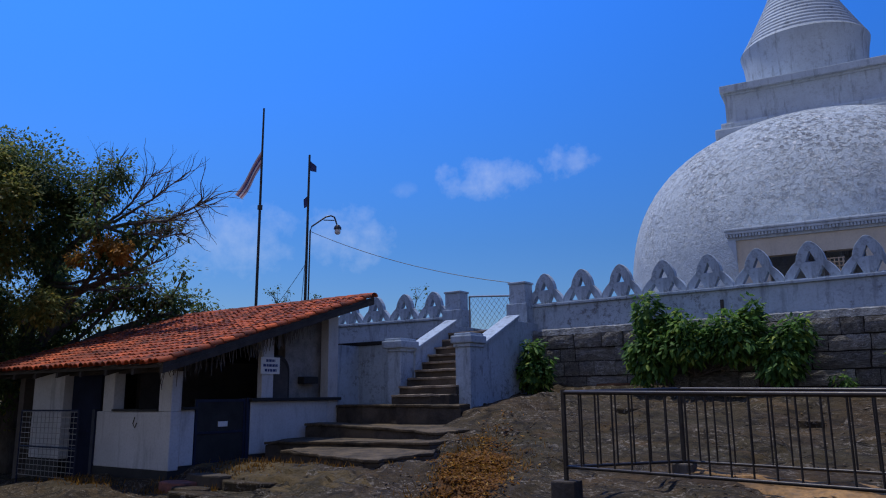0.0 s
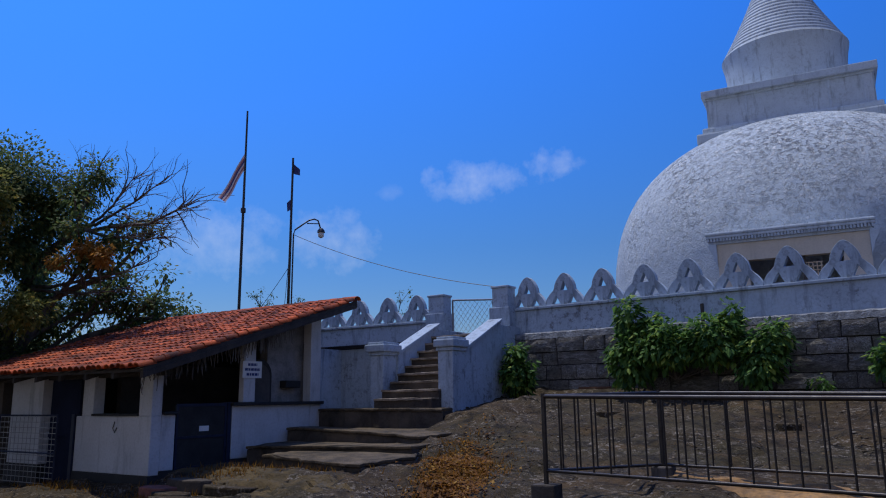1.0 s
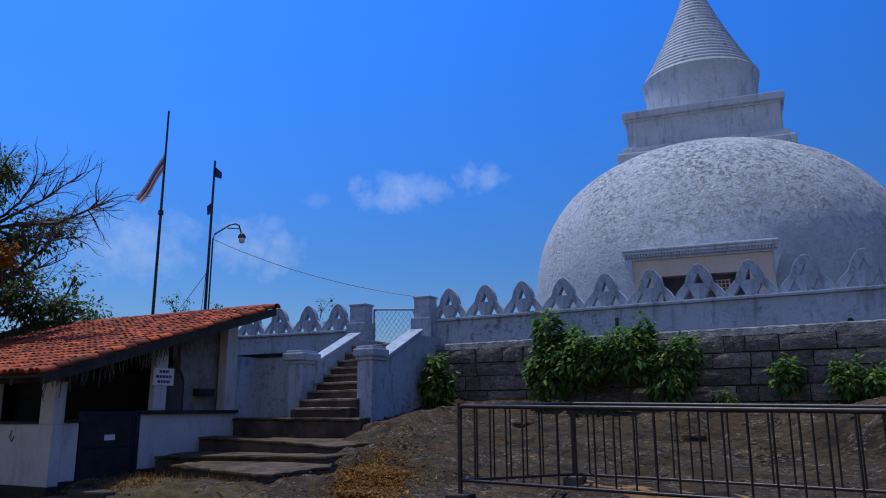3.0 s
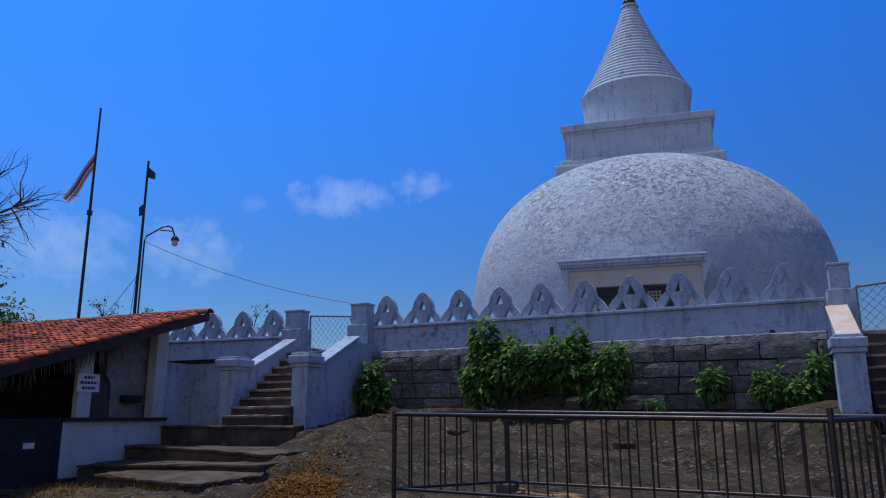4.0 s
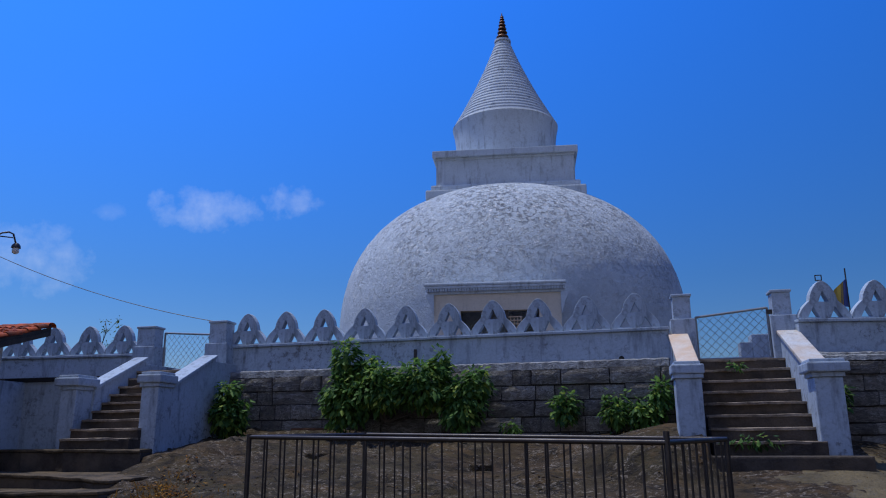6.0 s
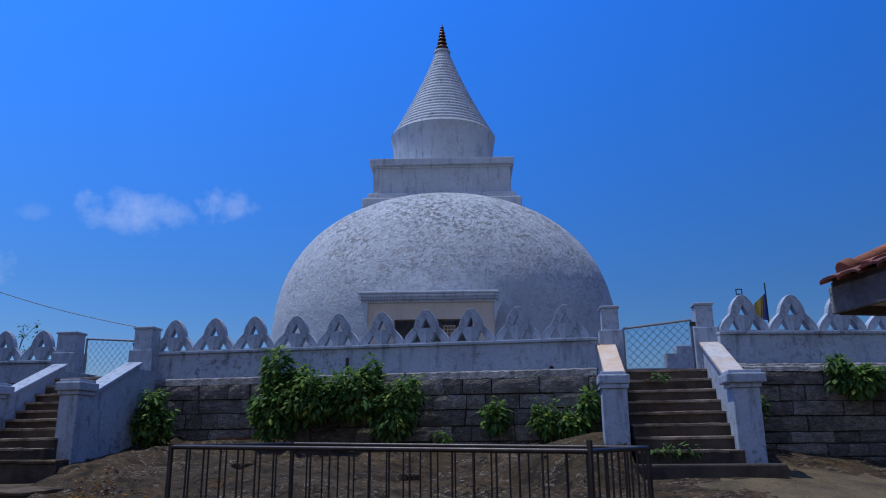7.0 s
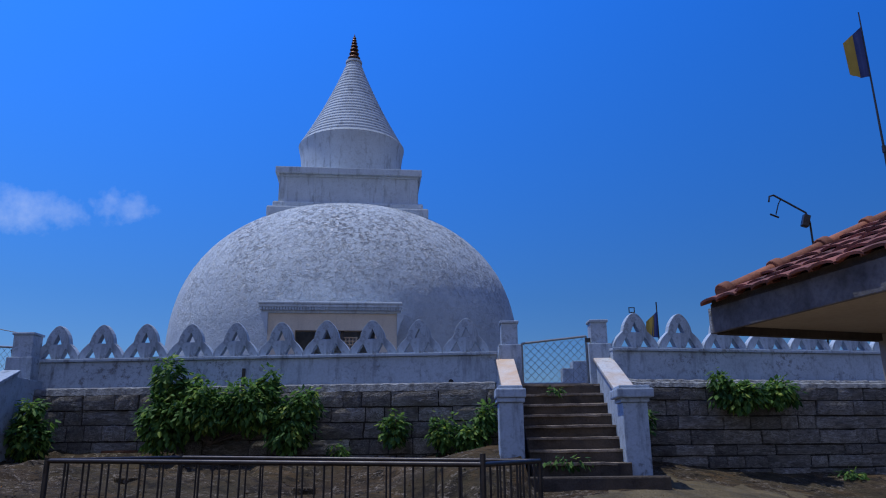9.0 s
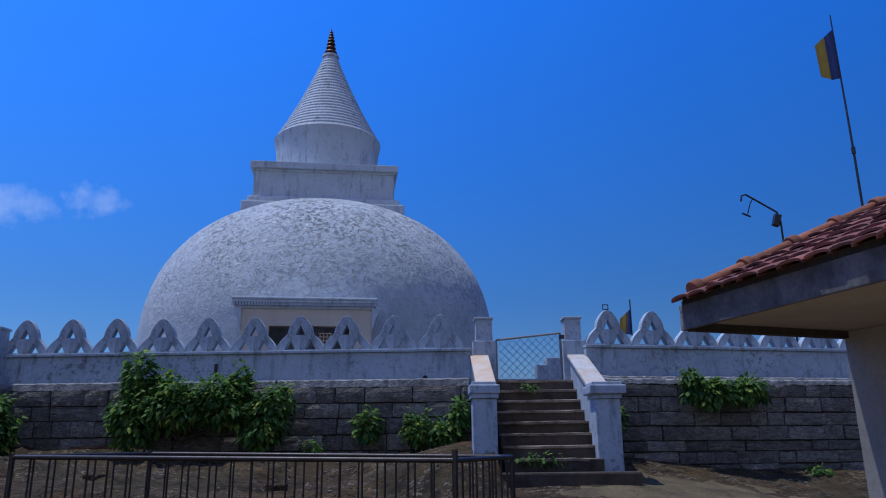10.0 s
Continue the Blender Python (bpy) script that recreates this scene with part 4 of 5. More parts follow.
w1 = half_wall("half_wall", -13.12, SX, SY0, SY0 + 0.2, 0.19, 1.25)
w2 = half_wall("half_wall", SX - 0.2, SX - 0.002, SY0 + 0.202, 7.93, 0.25, 1.27)
w3 = half_wall("half_wall", SX - 0.2, SX, 9.12, 11.10, 0.34, 1.39)
part("wall_cap", Shape().box(-12.62, -11.29, SY0 - 0.03, SY0 + 0.23, 1.252, 1.29), BLACK, w1, "black slate cap", bevel=0.008)
part("wall_cap", Shape().box(SX - 0.23, SX + 0.06, SY0 + 0.21, 7.96, 1.272, 1.315), BLACK, w2, "black slate cap", bevel=0.008)
part("wall_cap", Shape().box(SX - 0.25, SX + 0.08, 9.08, 11.43, 1.392, 1.45), BLACK, w3, "black slate cap", bevel=0.01)


def post(x0, x1, y0, y1, z0, zoff=0.08):
    s = Shape().box(x0, x1, y0, y1, z0, 9.0)
    s.v = [(x, y, z if z < 8.9 else roof_z(y) - zoff) for x, y, z in s.v]
    return part("pillar", s, WHITE_PLAIN, shed, bevel=0.012)


post(-12.95, -12.62, SY0 + 0.001, SY0 + 0.21, 1.25)
post(-11.29, SX - 0.001, SY0 + 0.001, SY0 + 0.2, 1.25)
post(-15.38, -14.26, SY0 - 0.02, SY0 + 0.22, 0.38)
part("pillar_base", Shape().box(-15.4, -14.24, SY0 - 0.035, SY0 + 0.24, -0.3, 0.379), BLACK, shed, "black painted base")
post(SX - 0.14, SX - 0.01, 9.37, 9.65, 1.45)
post(SX - 0.22, SX - 0.005, 11.11, 11.40, 0.4)
s = Shape().box(SX - 0.5, SX - 0.3, 10.2, 11.3, 0.3, 1.0)
s.v = [(x, y, z if z < 0.99 else roof_z(y) - 0.1) for x, y, z in s.v]
part("inner_wall", s, GRIMY, shed, "grimy stained plaster wall")
part("letter_box", Shape().box(SX - 0.3, SX - 0.12, 10.55, 10.95, 1.72, 1.86), BLACK, shed, "black box on the wall", bevel=0.01)
part("back_wall", Shape().box(-16.2, SX - 0.5, 11.6, 11.75, -0.3, 3.2), DARK, shed, "back wall coloured dark for room shade")
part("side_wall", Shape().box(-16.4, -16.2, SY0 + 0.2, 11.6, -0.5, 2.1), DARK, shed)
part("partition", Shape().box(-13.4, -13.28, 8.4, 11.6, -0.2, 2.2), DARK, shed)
part("floor_slab", Shape().box(-16.2, SX - 0.2, SY0 + 0.2, 11.6, -0.5, 0.06), STEP, shed)
arch = Shape()
arc = [(SX - 0.29, 10.02 + 0.30 * math.cos(a), 1.95 + 0.32 * math.sin(a)) for a in [math.pi * k / 14 for k in range(15)]] + [(SX - 0.29, 9.72, 1.42), (SX - 0.29, 10.32, 1.42)]
ring = [(x - 0.002, 10.02 + (y - 10.02) * 0.8, 1.42 + (z - 1.42) * 0.88) for x, y, z in arc]
part("arched_board", arch.prism(arc, (-0.04, 0, 0), (0.0, 0, 0)), WOOD, shed, "dark arched timber surround", bevel=0.01)
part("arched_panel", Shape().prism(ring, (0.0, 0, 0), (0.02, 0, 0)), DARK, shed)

# gate of the shed
sg = part("shed_gate", Shape().box(SX - 0.06, SX - 0.02, 7.96, 8.00, 0.36, 1.44).box(SX - 0.06, SX - 0.02, 8.98, 9.02, 0.36, 1.44).box(SX - 0.06, SX - 0.02, 8.00, 8.98, 1.39, 1.44).box(SX - 0.06, SX - 0.02, 8.00, 8.98, 0.86, 0.90).box(SX - 0.06, SX - 0.02, 8.00, 8.98, 0.36, 0.40), BLUE, shed, "dark blue steel gate")
part("gate_sheet", Shape().box(SX - 0.05, SX - 0.035, 8.00, 8.98, 0.40, 1.39), BLACK, sg)
part("notice", Shape().box(SX - 0.034, SX - 0.026, 8.44, 8.64, 0.97, 1.06), SIGN, sg, "small white notice")
part("gate_post", Shape().box(SX - 0.12, SX - 0.0, 9.03, 9.11, 0.3, 1.46), BLUE, shed, "blue steel post", bevel=0.01)
# wire panel and blue door post on the long side
wp = Shape()
for k in range(15):
    wp.box(-15.10 + k * 0.14, -15.094 + k * 0.14, 7.13, 7.136, 0.1, 1.25)
for k in range(13):
    wp.box(-15.10, -13.13, 7.126, 7.136, 0.1 + k * 0.095, 0.11 + k * 0.095)
wf = part("wire_panel", Shape().tube([(-15.12, 7.13, -0.1), (-15.12, 7.13, 1.27), (-13.13, 7.13, 1.27), (-13.13, 7.13, -0.1)], 0.02, 6).tube([(-15.12, 7.13, 0.62), (-13.13, 7.13, 0.62)], 0.016, 6), BLUE, shed, "blue framed wire panel")
part("wire_grid", wp, WIRE, wf, kind="stuff")
part("door_post", Shape().box(-13.22, -13.13, SY0 - 0.03, SY0 + 0.08, -0.1, 1.28), BLUE, shed, "blue painted post")
part("side_door", Shape().box(-14.2, -13.24, SY0 + 0.12, SY0 + 0.16, -0.1, 1.9).box(-14.2, -13.24, SY0 + 0.10, SY0 + 0.119, 0.86, 0.92), NAVY_DOOR, shed, "dark blue sheet door", bevel=0.006)
part("hook", Shape().tube([(-11.9 - 0.03, SY0 - 0.01, 1.16), (-11.96, SY0 - 0.02, 1.05), (-11.9, SY0 - 0.02, 0.98), (-11.85, SY0 - 0.02, 1.06)], 0.008, 5), METAL, shed)

# roof timbers, boards, tiles
for k in range(9):
    x = -16.8 + k * 0.78
    part("rafter", Shape().prism([(x, 6.95, roof_z(6.95) - 0.14), (x, 12.0, roof_z(12.0) - 0.14), (x, 12.0, roof_z(12.0) - 0.05), (x, 6.95, roof_z(6.95) - 0.05)], (0, 0, 0), (0.07, 0, 0)), WOOD, shed)
part("roof_deck", Shape().prism([(-17.0, 6.98, roof_z(6.98) - 0.048), (-17.0, 12.0, roof_z(12.0) - 0.048), (-17.0, 12.0, roof_z(12.0) - 0.01), (-17.0, 6.98, roof_z(6.98) - 0.01)], (0, 0, 0), (6.45, 0, 0)), WOOD, shed)
part("verge_board", Shape().prism([(-10.54, 6.96, roof_z(6.96) - 0.10), (-10.54, 12.02, roof_z(12.02) - 0.10), (-10.54, 12.02, roof_z(12.02) + 0.02), (-10.54, 6.96, roof_z(6.96) + 0.02)], (0, 0, 0), (0.03, 0, 0)), WOOD, shed)
part("eave_beam", Shape().box(-16.9, -10.75, 7.52, 7.64, roof_z(7.5) - 0.25, roof_z(7.5) - 0.13), WOOD, shed)
# dry palm strips hanging from the verge
hang = Shape()
rng = random.Random(3)
for k in range(150):
    y = rng.uniform(7.1, 10.6) if k % 3 else rng.uniform(8.6, 10.2)
    x = -10.62 - rng.uniform(0, 0.25)
    z1 = roof_z(y) - 0.1
    ln = rng.uniform(0.08, 0.38)
    d = rng.uniform(-0.08, 0.08)
    hang.add([(x, y, z1), (x, y + 0.022, z1), (x + 0.01, y + 0.012 + d, z1 - ln), (x + 0.01, y + d, z1 - ln)], [(0, 1, 2, 3)])
part("palm_fringe", hang, BARK, shed, "hanging dry palm strips", kind="stuff", fix=False)
slope = Matrix.Translation((-17.0, 6.9, roof_z(6.9) + 0.0)) @ Matrix.Rotation(ROOF_A, 4, "X")
ROOF_TILE = tile_mesh("roof_tile", 0.150, 0.32, 0.06, TILE)
tiled(shed, slope, 39, 21, 0.1668, 0.252, ROOF_TILE, lambda i, j: i >= 39 - 14, 21)
rid = Shape()
for k in range(18):
    x = -17.0 + k * 0.36
    rid.add([(x + a, 12.02 + 0.11 * math.cos(b), roof_z(12.02) + 0.03 + 0.085 * math.sin(b) + (0.012 if a == 0 else 0)) for a in (0, 0.39) for b in [math.pi * q / 6 for q in range(7)]],
            [(q, q + 1, 7 + q + 1, 7 + q) for q in range(6)])
part("ridge_tiles", rid, TILE, shed, kind="stuff", fix=False, smooth=40)

# notice board on the shed pillar: three lines of writing
sign = thing("notice_board", (SX + 0.0, 9.54, 1.9), "white notice board with dark writing on the shed pillar", "notice board")
part("board", Shape().box(SX - 0.012, SX + 0.012, 9.32, 9.78, 1.89, 2.20), SIGN, sign, bevel=0.004)
for z, a, c in ((2.135, 9.44, 9.66), (2.045, 9.37, 9.73), (1.955, 9.41, 9.70)):
    rng = random.Random(int(z * 1000))
    y = a
    while y < c:
        wd = rng.uniform(0.035, 0.07)
        part("writing_bar", Shape().box(SX + 0.0125, SX + 0.015, y, min(y + wd, c), z - 0.022, z + 0.026), NAVY, sign)
        y += wd + 0.014

# ---- railing enclosure ----
RA, RB, RC, RD = (-4.20, 8.08, 1.475), (-3.24, 9.42, 1.50), (1.11, 8.50, 1.42), (0.43, 7.12, 1.40)
rail = thing("railing", (-1.5, 8.2, 0.5), "dark painted steel railing enclosure with upright bars", "railing")
for (p, q), mids in (((RA, RD), 21), ((RA, RB), 7), ((RB, RC), 20), ((RD, RC), 9)):
    part("top_rail", Shape().tube([p, q], 0.026, 10), METAL, rail, smooth=50)
    part("bottom_rail", Shape().tube([(*p[:2], 0.62), (*q[:2], 0.62)], 0.019, 8), METAL, rail, smooth=50)
    for k in range(1, mids):
        x, y, z = Vector(p).lerp(Vector(q), k / mids)
        part("bar", Shape().tube([(x, y, 0.62), (x, y, z - 0.01)], 0.0115, 6), METAL, rail, smooth=50)
for (x, y, z), foot, over in ((RA, 0.40, 0.035), (RB, 0.50, 0.045), (RC, 0.2, 0.02), (RD, 0.05, 0.10)):
    part("post", Shape().tube([(x, y, foot), (x, y, z + over)], 0.029, 10), METAL, rail, smooth=50)
for n, (x, y, _), w, z0, z1 in (("a", RA, 0.15, 0.0, 0.47), ("b", RB, 0.13, 0.3, 0.60)):
    solid("footing_block", Shape().box(x - w, x + w, y - w * 0.8, y + w * 0.8, z0, z1), STEP if n == "a" else BARK, "rough dark block round a railing post foot", "footing block", bevel=0.02, group="railing footings")

# ---- foliage ----
def leaf_cloud(shape, centre, radii, count, size, rng, droop=0.3, shell=0.55, squash=0.0):
    """Pointed leaves on short stalks, thickest towards the outside of an uneven mass."""
    cx, cy, cz = centre
    for _ in range(count):
        d = Vector((rng.gauss(0, 1), rng.gauss(0, 1), rng.gauss(0, 1))).normalized()
        q = shell + (1 - shell) * rng.random() if rng.random() < 0.8 else rng.random() * shell
        lump = 0.78 + 0.45 * noise.noise((d.x * 2.3 + cx, d.y * 2.3 + cy, d.z * 2.3 + cz))
        p = Vector((cx + d.x * radii[0] * q * lump, cy + d.y * radii[1] * q * lump, cz + d.z * radii[2] * q * lump))
        out = (d + Vector((rng.uniform(-0.8, 0.8), rng.uniform(-0.8, 0.8), rng.uniform(-0.8, 0.8) - droop))).normalized()
        side = out.cross(Vector((rng.uniform(-0.4, 0.4), rng.uniform(-0.4, 0.4), 1))).normalized()
        up = side.cross(out)
        L = size * rng.uniform(0.6, 1.35)
        W = L * rng.uniform(0.24, 0.36)
        a, t = p, p + out * L - Vector((0, 0, 0.12 * L))
        m1 = p + out * L * 0.45
        shape.add([a, m1 + side * W - up * W * 0.3, t, m1 - side * W - up * W * 0.3, m1 + up * W * 0.05], [(0, 1, 4), (1, 2, 4), (2, 3, 4), (3, 0, 4)])


def bush(clumps, stems, label, size, seed, at):
    rng = random.Random(seed)
    b_ob = thing("bush", at, label, "bush", "bushes on the wall")
    for path in stems:
        part("stem", Shape().tube(path, [0.022, 0.016, 0.008][:len(path)], 6), BARK, b_ob, smooth=60)
    lv = Shape()
    for c, r, n in clumps:
        leaf_cloud(lv, c, r, int(n * 1.55), size * 0.92, rng, 0.9)
    part("leaves", lv, LEAF, b_ob, "glossy green leaves", kind="stuff", fix=False)


def stems_to(root, tips):
    r = Vector(root)
    return [[r, r.lerp(Vector(t), 0.5) + Vector((0, -0.06, 0.05)), Vector(t)] for t in tips]


main = [((-5.15, 13.78, 2.20), (0.68, 0.40, 0.72), 900), ((-5.2, 13.85, 2.95), (0.36, 0.24, 0.55), 280), ((-4.45, 13.72, 2.40), (0.75, 0.45, 0.55), 800), ((-3.6, 13.72, 2.45), (0.7, 0.45, 0.55), 760),
        ((-3.25, 13.85, 2.82), (0.24, 0.2, 0.38), 130), ((-2.85, 13.75, 2.08), (0.58, 0.42, 0.60), 620), ((-2.55, 13.8, 2.45), (0.35, 0.3, 0.4), 200), ((-4.8, 13.9, 2.75), (0.35, 0.25, 0.4), 200)]
bush(main, stems_to((-4.4, 14.1, 1.75), [c for c, r, n in main]), "large leafy green bush growing out of the stone wall", 0.15, 1, (-4.3, 14.1, 1.6))
bush([((-7.62, 13.75, 1.95), (0.52, 0.35, 0.52), 560), ((-7.65, 13.75, 2.38), (0.3, 0.25, 0.3), 140)], stems_to((-7.6, 14.0, 1.4), [(-7.65, 13.7, 1.85), (-7.5, 13.75, 2.2)]), "dark green leafy bush at the wall foot", 0.15, 2, (-7.6, 13.9, 1.4))
bush([((-0.95, 13.88, 2.0), (0.34, 0.2, 0.42), 240)], stems_to((-0.95, 14.1, 1.6), [(-0.95, 13.88, 1.9), (-0.9, 13.85, 2.25)]), "small green shrub rooted in the stone joints", 0.13, 3, (-0.85, 14.1, 1.6))
bush([((-0.05, 13.82, 1.9), (0.3, 0.2, 0.42), 200), ((0.45, 13.75, 1.82), (0.42, 0.25, 0.36), 330), ((0.74, 13.72, 2.15), (0.24, 0.2, 0.4), 160)], stems_to((0.4, 14.15, 1.5), [(0.05, 13.95, 1.75), (0.5, 13.9, 1.8), (0.75, 13.9, 2.1)]), "green shrub beside the white stair pier", 0.13, 4, (0.4, 14.1, 1.5))
bush([((5.45, 13.98, 2.55), (0.62, 0.3, 0.36), 460), ((6.25, 14.12, 2.6), (0.5, 0.28, 0.34), 330), ((5.12, 13.95, 2.8), (0.24, 0.2, 0.28), 110)], stems_to((5.8, 14.4, 2.5), [(5.45, 13.98, 2.6), (6.25, 14.12, 2.6)]), "green shrub hanging from the top of the stone wall", 0.14, 5, (6.1, 14.6, 2.4))
bush([((3.62, 13.72, 2.1), (0.18, 0.15, 0.3), 70)], stems_to((3.7, 14.1, 1.9), [(3.72, 14.0, 2.2)]), "small green plant beside the stair pier", 0.14, 6, (3.7, 14.1, 1.9))
bush([((7.45, 14.35, 1.05), (0.38, 0.2, 0.2), 130)], stems_to((7.7, 14.6, 0.8), [(7.7, 14.45, 1.05)]), "low green weed at the foot of the stones", 0.12, 7, (7.7, 14.5, 0.8))
bush([((-1.95, 13.95, 1.62), (0.25, 0.15, 0.2), 70)], stems_to((-1.95, 14.1, 1.5), [(-1.95, 13.95, 1.65)]), "low pale green weed at the foot of the stones", 0.10, 8, (-1.95, 14.1, 1.4))
bush([((2.0, 13.55, 2.62), (0.22, 0.06, 0.1), 30), ((1.9, 11.9, 1.38), (0.5, 0.05, 0.12), 50)], [], "weeds in the joints of the steps", 0.09, 9, (2.0, 12.5, 1.3))

# leaf litter and dry turf lying in the hollows
def ground_patch(name, cx, cy, rx, ry, turn, lift, material, label, category, seed):
    n, m, sh, out = 80, 16, Shape(), []
    for j in range(m + 1):
        u = 0.02 + 0.98 * j / m
        for k in range(n):
            a = 2 * math.pi * k / n
            r = u * (1 + 0.45 * noise.noise((math.cos(a) * 1.7 + seed, math.sin(a) * 1.7, 2.2)) + 0.2 * noise.noise((math.cos(a) * 5 + seed, math.sin(a) * 5, 1.0)))
            px, py = rx * r * math.cos(a), ry * r * math.sin(a)
            x, y = cx + px * math.cos(turn) - py * math.sin(turn), cy + px * math.sin(turn) + py * math.cos(turn)
            out.append((x, y, ground_z(x, y) + lift * (1.2 - 1.6 * u * u) + 0.035 * noise.noise((x * 3.1, y * 3.1, seed)) + 0.02 * noise.noise((x * 9, y * 9, seed)) - (0.05 if j == m else 0)))
    sh.add(out, [(j * n + k, j * n + (k + 1) % n, (j + 1) * n + (k + 1) % n, (j + 1) * n + k) for j in range(m) for k in range(n)] + [tuple(range(n))])
    solid(name, sh, material, label, category, "structure", smooth=50)


ground_patch("ground_litter", -5.75, 8.5, 1.7, 0.45, 2.0, 0.02, EARTH, "orange-brown leaf litter in a hollow of the rock", "leaf litter", 1)
ground_patch("ground_litter_edge", -8.8, 7.75, 2.2, 0.36, -0.2, 0.008, MOSS, "olive-brown earth with dry grass below the steps", "earth", 5)
# Sunlit strip behind the railing, drawn as a pale patch.
ground_patch("cement_patch", -0.7, 8.8, 2.5, 0.32, -0.2, 0.045, SUNLIT_PATCH, "pale sandy patch painted as sunlight on the rock", "cement patch", 3)
ground_patch("ground_moss", 4.6, 11.6, 2.6, 1.5, 0.0, 0.03, OLIVE, "olive-brown worn earth below the right wall", "earth", 9)

# dry grass in the hollows of the rock
gr = Shape()
rng = random.Random(12)
for cx, cy, rx, ry, n in ((-5.75, 8.4, 0.5, 1.3, 900), (-6.7, 9.9, 0.4, 0.8, 300), (-9.6, 7.9, 1.0, 0.4, 300), (-10.3, 7.2, 0.8, 0.3, 260), (-8.4, 8.2, 1.4, 0.25, 220), (-12.4, 6.9, 1.4, 0.25, 300)):
    for _ in range(n):
        x, y = rng.gauss(cx, rx * 0.5), rng.gauss(cy, ry * 0.5)
        z = ground_z(x, y)
        h, a = rng.uniform(0.03, 0.12), rng.uniform(0, 6.28)
        dx, dy = math.cos(a) * 0.01, math.sin(a) * 0.01
        lx, ly = rng.uniform(-0.07, 0.07), rng.uniform(-0.07, 0.07)
        gr.add([(x - dx, y - dy, z - 0.01), (x + dx, y + dy, z - 0.01), (x + lx, y + ly, z + h)], [(0, 1, 2)])
solid("dry_grass", gr, GRASS, "tufts of dry yellow-brown grass in the rock hollows", "grass", "stuff", fix=False)


# fallen leaves and chips strewn over the rock
lt = Shape()
rng = random.Random(77)
for _ in range(5200):
    x, y = rng.uniform(-11, 5.5), rng.uniform(6.0, 14.0)
    if noise.noise((x * 0.9, y * 0.9, 4.0)) < rng.uniform(-0.35, 0.25):
        continue
    z = ground_z(x, y) + 0.012
    a, r = rng.uniform(0, 6.28), rng.uniform(0.012, 0.04)
    t1, t2 = rng.uniform(-0.012, 0.018), rng.uniform(-0.012, 0.018)
    c, d = math.cos(a) * r, math.sin(a) * r
    lt.add([(x + c, y + d, z + t1), (x - d * 0.5, y + c * 0.5, z), (x - c, y - d, z + t2), (x + d * 0.5, y - c * 0.5, z)], [(0, 1, 2, 3)])
solid("leaf_litter", lt, LITTER, "fallen leaves and stone chips strewn over the rock", "litter", "stuff", fix=False)

# dry orange leaves heaped in the hollow
dl = Shape()
rng = random.Random(91)
for _ in range(3200):
    u, v = rng.gauss(0, 0.55) * 1.7, rng.gauss(0, 0.5) * 0.48
    x, y = -5.75 + u * math.cos(2.0) - v * math.sin(2.0), 8.5 + u * math.sin(2.0) + v * math.cos(2.0)
    z = ground_z(x, y) + rng.uniform(0.015, 0.055)
    a, r = rng.uniform(0, 6.28), rng.uniform(0.018, 0.05)
    c, d = math.cos(a) * r, math.sin(a) * r
    dl.add([(x + c, y + d, z + rng.uniform(-0.02, 0.03)), (x - d * 0.45, y + c * 0.45, z), (x - c, y - d, z + rng.uniform(-0.02, 0.03)), (x + d * 0.45, y - c * 0.45, z)], [(0, 1, 2, 3)])
solid("dry_leaves", dl, FALLEN, "dry orange-brown leaves heaped in a rock hollow", "leaf litter", "stuff", fix=False)

# flat stones by the shed corner and on the slope
for k, (x, y, w, d, h, m) in enumerate(((-10.35, 7.25, 0.42, 0.25, 0.12, TILE_OLD), (-9.7, 7.0, 0.45, 0.22, 0.09, ROCK), (-9.2, 6.7, 0.6, 0.2, 0.08, ROCK), (-8.9, 7.45, 0.6, 0.25, 0.05, ROCK), (-9.9, 7.5, 0.5, 0.22, 0.05, STEP), (-4.9, 11.9, 0.25, 0.14, 0.07, ROCK), (-2.2, 12.0, 0.22, 0.12, 0.06, ROCK))):
    rng = random.Random(200 + k)
    n = 11
    ring = [(x + w * math.cos(6.283 * i / n) * rng.uniform(0.75, 1.1), y + d * math.sin(6.283 * i / n) * rng.uniform(0.75, 1.1), 0) for i in range(n)]
    z = ground_z(x, y)
    solid("flat_stone", Shape().prism([(a, b, z) for a, b, _ in ring], (0, 0, -0.15), (0, 0, h)), m, "flat weathered stone lying on the rock", "stone", group="flat stones", bevel=0.025, at=(x, y, z))


# ---- trees ----
def grow(shape, start, way, length, radius, depth, rng, tips, up=0.1, spread=0.55, thin=0.68, fork=3):
    p, d = Vector(start), Vector(way).normalized()
    path, radii = [p.copy()], [radius]
    n = 5
    for k in range(n):
        d = (d + Vector((rng.uniform(-1, 1), rng.uniform(-1, 1), rng.uniform(-1, 1))) * 0.16 + Vector((0, 0, up * 0.12))).normalized()
        p = p + d * length / n
        path.append(p.copy())
        radii.append(radius * (1 - (1 - thin) * (k + 1) / n))
    shape.tube(path, radii, 7 if radius > 0.05 else 5 if radius > 0.015 else 4)
    tips.append((p.copy(), depth))
    if depth == 0:
        return
    for k in range(fork):
        q = path[-1] if k == 0 else path[rng.choice((2, 3, 4))]
        w = (d + Vector((rng.uniform(-1, 1), rng.uniform(-1, 1), rng.uniform(-0.8, 1))) * spread).normalized()
        grow(shape, q, w, length * rng.uniform(0.6, 0.8), radius * thin * (0.95 if k == 0 else 0.7), depth - 1, rng, tips, up, spread, thin, fork)


